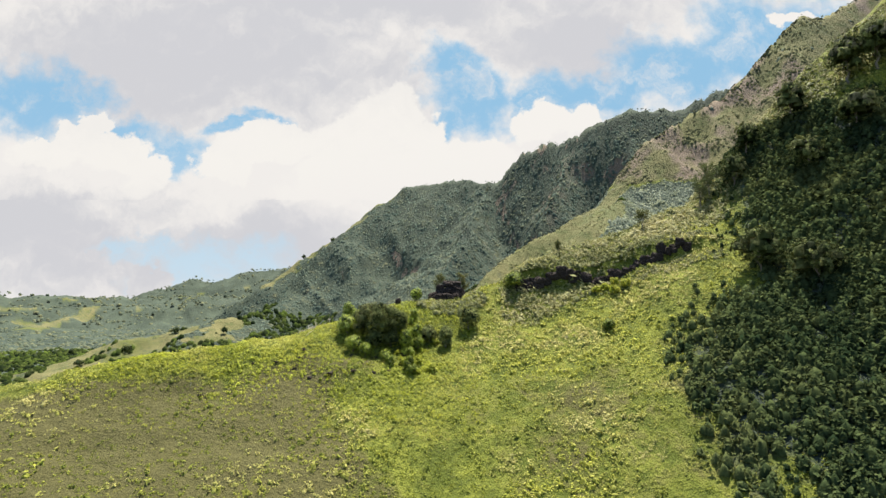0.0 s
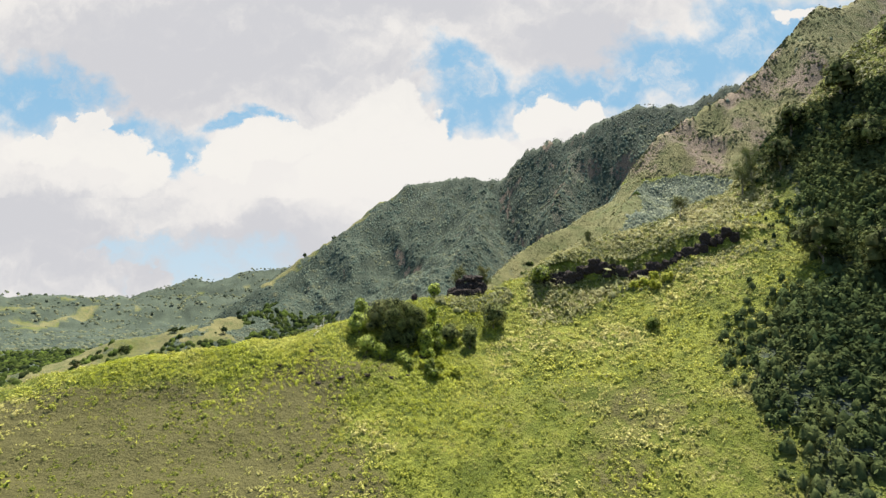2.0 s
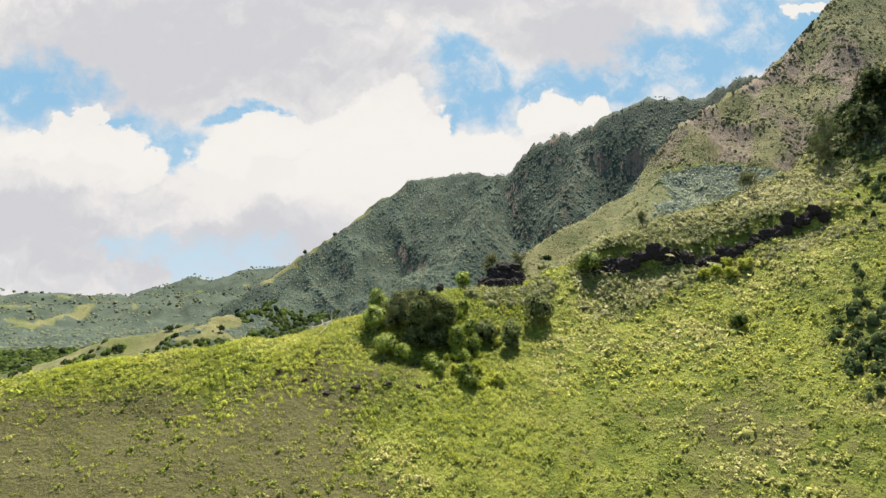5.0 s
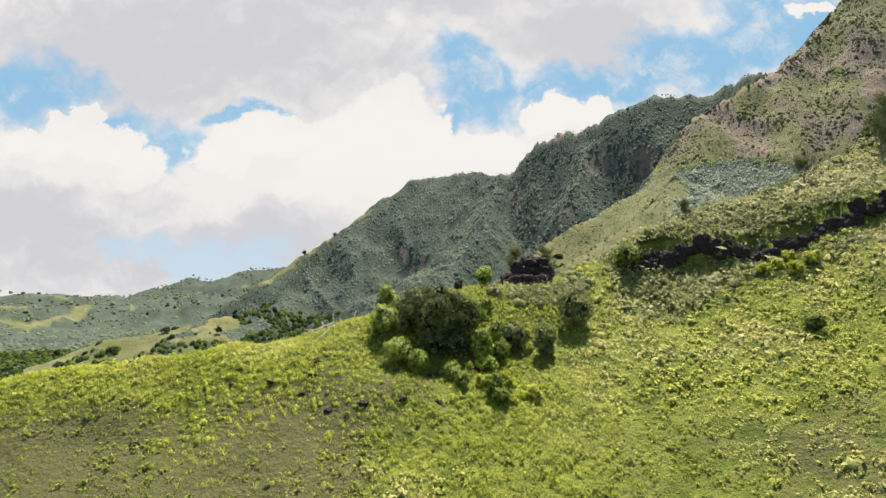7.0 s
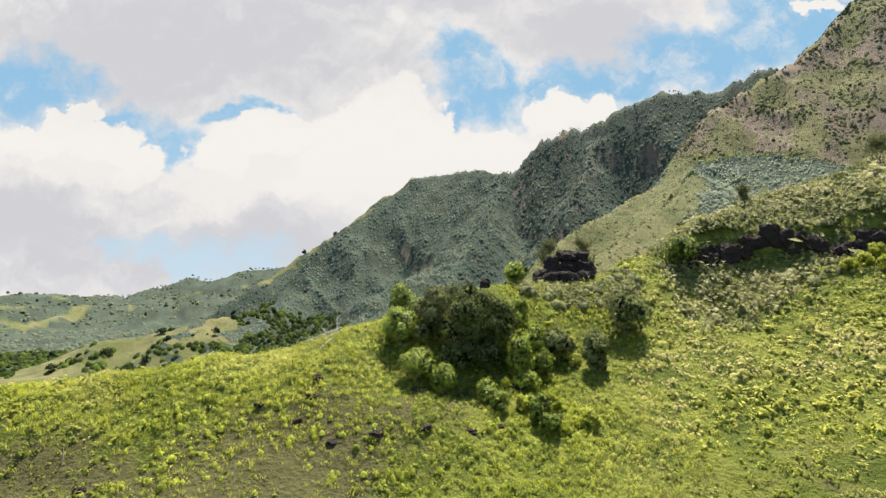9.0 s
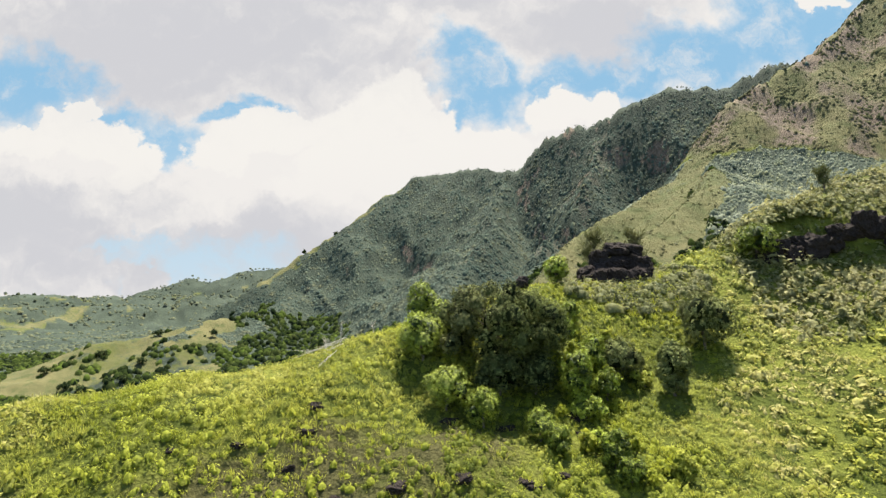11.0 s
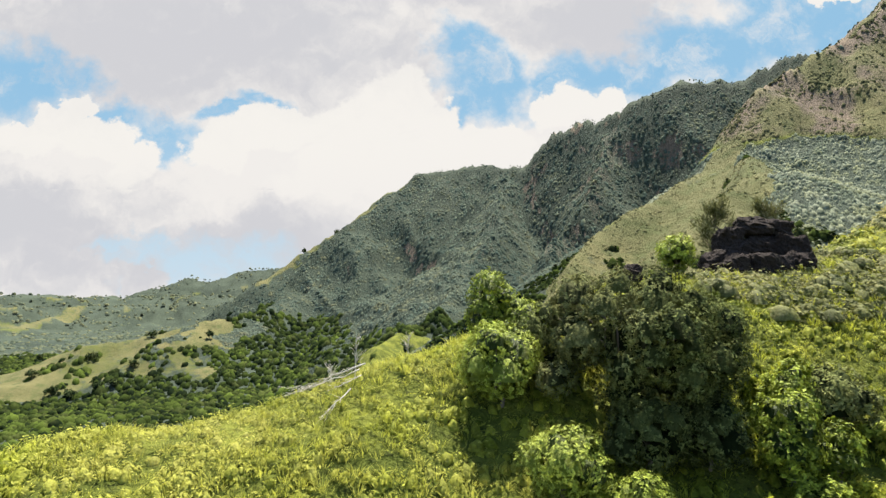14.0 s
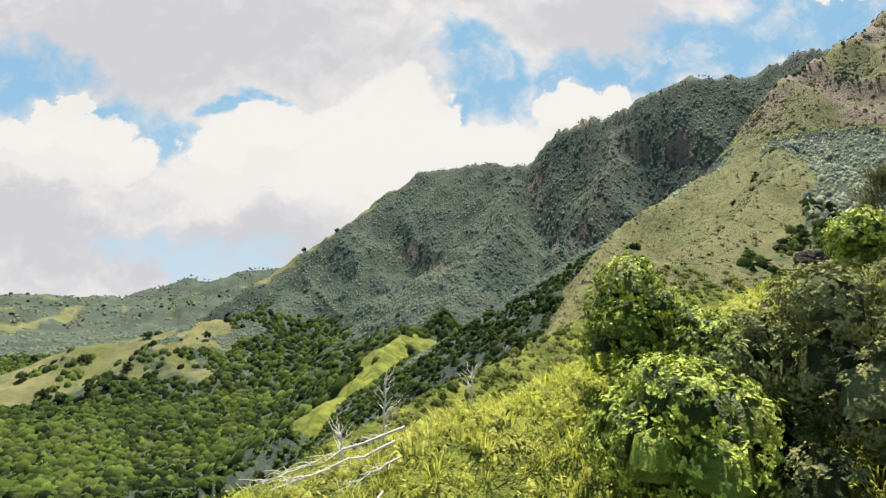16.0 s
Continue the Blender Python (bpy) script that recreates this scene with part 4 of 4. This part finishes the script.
# name, x, y, height, radius, leaf, label, category, leaf size, leaves, lobes, low, tone
TREES = (
    ("broadleaf_tree", -12.6, 116.8, 6.6, 4.5, leaf_dark, "big dark broadleaf tree with a dense wide crown", "tree", 0.074, 2994, 44, 0.0, 0.55),
    ("broadleaf_tree", -9.6, 117.8, 5.2, 2.6, leaf_dark, "dark broadleaf tree beside the big one", "tree", 0.074, 2542, 22, 0.0, 0.55),
    # two added trees stand in for the big one's low crown over its shadow
    ("broadleaf_tree", -12.9, 114.4, 3.6, 1.9, leaf_dark, "dark low crown of the big broadleaf tree, added as a separate tree", "tree", 0.074, 2938, 22, 0.0, 0.4),
    ("broadleaf_tree", -10.2, 114.8, 3.2, 1.6, leaf_dark, "dark low crown of the big broadleaf tree, added as a separate tree", "tree", 0.074, 2938, 18, 0.0, 0.4),
    ("leafy_tree", -18.8, 116.0, 3.9, 2.1, leaf_bright, BUSHY, "tree", 0.074, 2811, 14, 0.08, 0.55),
    ("leafy_tree", -18.9, 119.2, 4.2, 1.35, leaf_bright, BUSHY, "tree", 0.074, 2811, 10, 0.06, 0.45),
    ("leafy_tree", -17.5, 118.2, 3.6, 1.3, leaf_bright, BUSHY, "tree", 0.074, 2811, 9, 0.06, 0.5),
    ("bush", -16.9, 112.1, 3.2, 1.7, leaf_bright, SMALL, "bush", 0.074, 2811, 9, 0.05, 0.4),
    ("bush", -14.5, 110.5, 3.0, 1.25, leaf_bright, SMALL, "bush", 0.074, 2811, 8, 0.05, 0.35),
    ("bush", -10.6, 110.0, 2.5, 1.0, leaf_bright, SMALL, "bush", 0.074, 2811, 7, 0.05, 0.4),
    ("bush", -9.7, 108.8, 2.0, 0.9, leaf_bright, SMALL, "bush", 0.074, 2811, 7, 0.05, 0.3),
    ("bush", -6.2, 108.0, 2.4, 0.95, leaf_bright, SMALL, "bush", 0.12, 1874, 7, 0.05, 0.25),
    ("bush", -5.6, 106.7, 2.0, 0.95, leaf_bright, SMALL, "bush", 0.12, 1874, 7, 0.05, 0.2),
    ("leafy_tree", -7.0, 114.4, 4.0, 1.4, leaf_bright, "young leafy tree on the edge of a thicket", "tree", 0.12, 2029, 10, 0.05, 0.4),
    ("leafy_tree", -5.3, 117.2, 3.6, 1.3, leaf_bright, "young leafy tree on the edge of a thicket", "tree", 0.12, 2029, 9, 0.05, 0.35),
    ("bush", -4.8, 114.9, 2.9, 1.0, leaf_bright, SMALL, "bush", 0.12, 1874, 8, 0.05, 0.3),
    ("bush", -6.6, 113.0, 1.9, 1.1, leaf_bright, SMALL, "bush", 0.12, 1874, 7, 0.05, 0.5),
    ("leafy_tree", -2.9, 117.6, 3.4, 1.7, leaf_dark, "dark round-topped small tree on the slope", "tree", 0.12, 2076, 10, 0.05, 0.6),
    ("bush", -6.0, 121.6, 2.0, 0.9, leaf_bright, SMALL, "bush", 0.12, 1874, 7, 0.05, 0.4),
    ("leafy_tree", 0.6, 115.4, 4.3, 1.25, leaf_dark, "narrow dark green tree casting a shadow downhill", "tree", 0.12, 2335, 11, 0.02, 0.65),
    ("leafy_tree", 5.2, 120.2, 5.0, 2.15, leaf_dark, "round-headed dark tree casting a shadow downhill", "tree", 0.12, 2076, 14, 0.08, 0.7),
    ("leafy_tree", -5.8, 128.4, 3.3, 1.25, leaf_bright, "young bright green tree beside the rocks on the crest", "tree", 0.12, 2256, 9, 0.18, 0.6),
    ("leafy_tree", 15.6, 130.6, 4.5, 2.1, leaf_bright, "green tree at the end of the rock ledge", "tree", 0.12, 1822, 12, 0.15, 0.25),
    ("bush", 34.3, 124.6, 1.8, 1.0, leaf_fern, "vivid light green bush below the ledge", "bush", 0.12, 1804, 7, 0.05, 0.8),
    ("bush", 35.9, 122.7, 1.9, 1.2, leaf_fern, "vivid light green bush below the ledge", "bush", 0.12, 1804, 7, 0.05, 0.85),
    ("bush", 38.2, 122.9, 2.0, 1.1, leaf_fern, "vivid light green bush below the ledge", "bush", 0.12, 1804, 7, 0.05, 0.8),
    ("bush", 36.6, 125.4, 1.7, 0.9, leaf_fern, "vivid light green bush below the ledge", "bush", 0.12, 1804, 7, 0.05, 0.8),
    ("bush", 32.3, 124.4, 1.5, 0.8, leaf_fern, "vivid light green bush below the ledge", "bush", 0.12, 1804, 7, 0.05, 0.75),
    ("bush", 31.6, 112.8, 2.3, 1.3, leaf_bright, "dark green bush alone on the open slope", "bush", 0.12, 1822, 8, 0.03, 0.1),
)
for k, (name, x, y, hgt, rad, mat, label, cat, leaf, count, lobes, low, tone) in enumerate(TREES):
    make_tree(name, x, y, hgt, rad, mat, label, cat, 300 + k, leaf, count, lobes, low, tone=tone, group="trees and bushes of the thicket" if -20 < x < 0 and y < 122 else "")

gb = np.random.default_rng(41)
for k in range(26):
    x, y = gb.uniform(-9.5, -1), gb.uniform(106, 121)
    make_tree("bush", x, y, gb.uniform(0.8, 1.7), gb.uniform(0.4, 0.75), leaf_bright if k % 4 == 0 else leaf_fern, "small light green bush in the thicket", "bush", 600 + k, 0.12, 1100, 6, 0.03, tone=gb.uniform(0.5, 1.0), group="low bushes of the thicket")
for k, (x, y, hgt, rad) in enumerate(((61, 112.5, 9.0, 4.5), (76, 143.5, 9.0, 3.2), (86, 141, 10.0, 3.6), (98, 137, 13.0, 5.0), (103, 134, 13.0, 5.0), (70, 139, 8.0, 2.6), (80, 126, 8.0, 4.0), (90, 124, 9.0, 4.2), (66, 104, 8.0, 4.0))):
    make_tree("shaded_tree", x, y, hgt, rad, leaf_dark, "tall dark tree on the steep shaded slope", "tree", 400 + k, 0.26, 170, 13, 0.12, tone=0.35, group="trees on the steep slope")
for k, (x, y, hgt, rad) in enumerate(((47.3, 138.0, 5.2, 1.9), (27.0, 136.5, 3.0, 1.2), (-0.6, 133.8, 6.4, 1.7), (4.4, 135.6, 6.0, 1.5), (62.5, 141.0, 7.5, 2.4), (65.5, 142.5, 8.5, 2.6))):
    wispy_tree("ironwood_tree", x, y, hgt, rad, "feathery grey-green needle tree on the crest", 450 + k, "needle trees on the crest")


FAR_TREES = ((-316, 518, 7.0, 4.2), (-284, 492, 7.1, 4.6), (-271, 491, 6.7, 3.7), (-256, 497, 6.8, 3.4), (-249, 503, 6.3, 3.7), (-252, 534, 6.2, 3.6), (-289, 544, 5.6, 4.8), (-263, 583, 6.0, 4.3), (-214, 580, 7.0, 3.4), (-476, 762, 6.7, 3.6), (169, 667, 7.5, 3.7), (176, 667, 7.2, 3.8), (-150, 798, 7.4, 3.8), (-185, 780, 6.6, 2.7))
for k, (x, y, hgt, rad) in enumerate(FAR_TREES):
    make_tree("far_tree", x, y, hgt, rad, leaf_wood, "single dark tree on open ground across the valley", "tree", 500 + k, 0.55, 18, 9, 0.1, tone=0.4, group="single far trees")


def stone_mesh(seed, sx, sy, sz, beds=0.05):
    """A broken block of layered stone with flat faces and worn edges."""
    g = np.random.default_rng(seed)
    bm = bmesh.new()
    bmesh.ops.create_cube(bm, size=2.0)
    bmesh.ops.subdivide_edges(bm, edges=bm.edges[:], cuts=8, use_grid_fill=True)
    cuts = [(Vector(g.normal(size=3)).normalized(), g.uniform(0.8, 1.1)) for _ in range(8)]
    for v in bm.verts:
        c = v.co
        c = c / (abs(c.x) ** 9 + abs(c.y) ** 9 + abs(c.z) ** 9) ** (1 / 9)
        for nrm, dist in cuts:
            over = c.dot(nrm) - dist
            if over > 0:
                c = c - nrm * over
        # beds weather back by different depths
        bed = beds * math.copysign(1, math.sin(6.0 * c.z + seed)) + beds * noise.noise(Vector((seed * 3.1, c.x, c.z * 3.5)))
        c = Vector((c.x * (1 + bed), c.y * (1 + bed), c.z))
        c += c.normalized() * (0.22 * noise.noise(c * 1.7 + Vector((seed, 0, 0))) + 0.20 * noise.noise(c * 4.0 + Vector((0, seed, 0))))
        v.co = Vector((c.x * sx, c.y * sy, c.z * sz))
    me = bpy.data.meshes.new("stone")
    bm.to_mesh(me)
    bm.free()
    me.materials.append(rock_mat)
    return me


def boulder(x, y, size, seed):
    ob = new("boulder", stone_mesh(seed, size * 1.1, size * 0.9, size * 0.55, 0.01))
    ob.location = (x, y, ground_z(x, y) - size * 0.2)
    ob.rotation_euler = (0.1, 0.1, seed * 1.3)
    tagged(ob, "dark weathered basalt boulder half hidden in grass", "rock", "boulders on the slope")


ROCKS = ((-26.0, 109.1, 0.5), (-26.0, 110.9, 0.55), (-26.7, 107.0, 0.35), (-19.8, 105.3, 0.5), (-23.4, 105.2, 0.4), (-30.2, 108.1, 0.35), (-40.8, 100.9, 0.5), (-34.1, 107.3, 0.3), (-16.0, 105.7, 0.55), (-12.0, 105.8, 0.6),
         (-19.9, 105.1, 0.5), (-16.8, 111.0, 0.55), (-13.0, 111.0, 0.6), (-7.5, 113.2, 0.7), (-7.3, 111.2, 0.6), (-9.7, 106.9, 0.4), (-17.0, 114.2, 0.6), (-15.6, 113.8, 0.7))
for k, (x, y, size) in enumerate(ROCKS):
    boulder(x, y, size, 20 + k)


def rock_group(name, label, stones, seed):
    root = new(name)
    cx, cy = stones[0][:2]
    root.location = (cx, cy, ground_z(cx, cy))
    tagged(root, label, "rock")
    for k, (x, y, up, sx, sy, sz) in enumerate(stones):
        ob = part("stone", stone_mesh(seed + k, sx, sy, sz, 0.02), root)
        ob.location = (x - cx, y - cy, ground_z(x, y) + up - root.location.z)
        ob.rotation_euler = (0, 0, 0.4 * math.sin(3.1 * k))
    return root


OUTCROP = [(-0.6, 132.0, 2.3, 0.9, 1.0, 1.0), (1.2, 132.2, 3.1, 1.2, 1.1, 0.7), (2.8, 132.3, 2.8, 1.2, 1.0, 0.9)]
go = np.random.default_rng(19)
for k in range(16):
    x = -2.0 + 5.6 * (k % 8) / 7 + go.normal() * 0.3
    tier = k // 8
    w = go.uniform(0.7, 1.25)
    OUTCROP.append((x, 130.0 + 1.4 * tier + go.normal() * 0.35, 0.1 + tier * (0.6 + 0.8 * math.exp(-((x - 0.8) / 2.6) ** 2)) + go.uniform(-0.15, 0.2), w, w * 0.9, go.uniform(0.6, 1.2)))
rock_group("rock_outcrop", "dark layered basalt outcrop on the crest with scrub round it", OUTCROP, 60)
rock_group("standing_rock", "square dark rock standing alone on the crest", ((-9.6, 126.0, 0.55, 0.55, 0.5, 0.55),), 75)
rock_group("crest_rocks", "low dark rocks breaking the grassy crest", ((-16.4, 121.6, 0.35, 1.0, 0.8, 0.7), (-15.2, 121.9, 0.3, 0.8, 0.7, 0.6), (-14.2, 122.4, 0.3, 0.7, 0.7, 0.6)), 80)
LEDGE = []
gl = np.random.default_rng(9)
for k in range(30):
    x = 16.6 + 1.22 * k
    LEDGE.append((x, 131.3 - 0.19 * (x - 17) + gl.normal() * 0.25, -0.5 + gl.uniform(-0.4, 0.55), gl.uniform(0.8, 1.5), gl.uniform(0.8, 1.2), gl.uniform(0.8, 1.5)))
rock_group("rock_ledge", "long dark overhanging rock ledge across the upper slope", LEDGE, 100)


DEAD = ((-25.9, 120.2, 2.2), (-23.3, 121.6, 1.5), (-27.1, 119.8, 1.1))


def dead_wood():
    g = np.random.default_rng(77)
    for x, y, hgt in DEAD:
        root = new("dead_tree")
        z = ground_z(x, y)
        root.location = (x, y, z)
        tagged(root, "leafless bleached dead sapling on the crest", "dead tree", "dead saplings")
        part("trunk", tube_mesh("trunk", [branch_path((0, 0, -0.1), (0.05, 0, hgt), 0.05, 0.012, g, 0.025)], dead_mat), root)
        for k in range(15):
            s0 = g.uniform(0.2, 0.9) * hgt
            a = g.uniform(0, 2 * np.pi)
            L = g.uniform(0.4, 1.0) * (1.2 - s0 / hgt * 0.5)
            part("branch", tube_mesh("branch", [branch_path((0.03, 0, s0), (math.cos(a) * L * 0.6, math.sin(a) * L * 0.6, s0 + L * 0.75), 0.018, 0.004, g, 0.12)], dead_mat, 5), root)
    for (ax, ay), (bx, by), r in (((-29.5, 119.2), (-25.2, 118.9), 0.04), ((-28.4, 117.6), (-25.4, 118.2), 0.035), ((-26.5, 114.7), (-25.5, 116.2), 0.028), ((-26.6, 116.8), (-25.2, 117.4), 0.024)):
        root = new("fallen_branch")
        az, bz = ground_z(ax, ay) + 0.35, ground_z(bx, by) + 0.55
        root.location = (ax, ay, az)
        tagged(root, "bleached fallen branch lying over the shrubs", "dead wood", "fallen branches")
        end = np.array((bx - ax, by - ay, bz - az))
        part("stem", tube_mesh("stem", [branch_path((0, 0, 0), end, r * 0.35, r, g, 0.03, 8)], dead_mat), root)
        for k in range(14):
            s0 = end * g.uniform(0.15, 0.95)
            d = -end * g.uniform(0.12, 0.35) + g.normal(size=3) * 0.2
            part("twig", tube_mesh("twig", [branch_path(s0, s0 + d, r * 0.35, 0.005, g, 0.08)], dead_mat, 5), root)
    for x, y, hgt in ((-43.2, 102.4, 1.6), (-30.1, 102.0, 1.5)):
        root = new("bare_sapling")
        root.location = (x, y, ground_z(x, y))
        tagged(root, "thin bare grey stem standing in low scrub", "dead tree", "bare stems")
        part("trunk", tube_mesh("trunk", [branch_path((0, 0, -0.1), (0.1, 0, hgt), 0.035, 0.012, g, 0.05)], dead_mat, 5), root)


dead_wood()
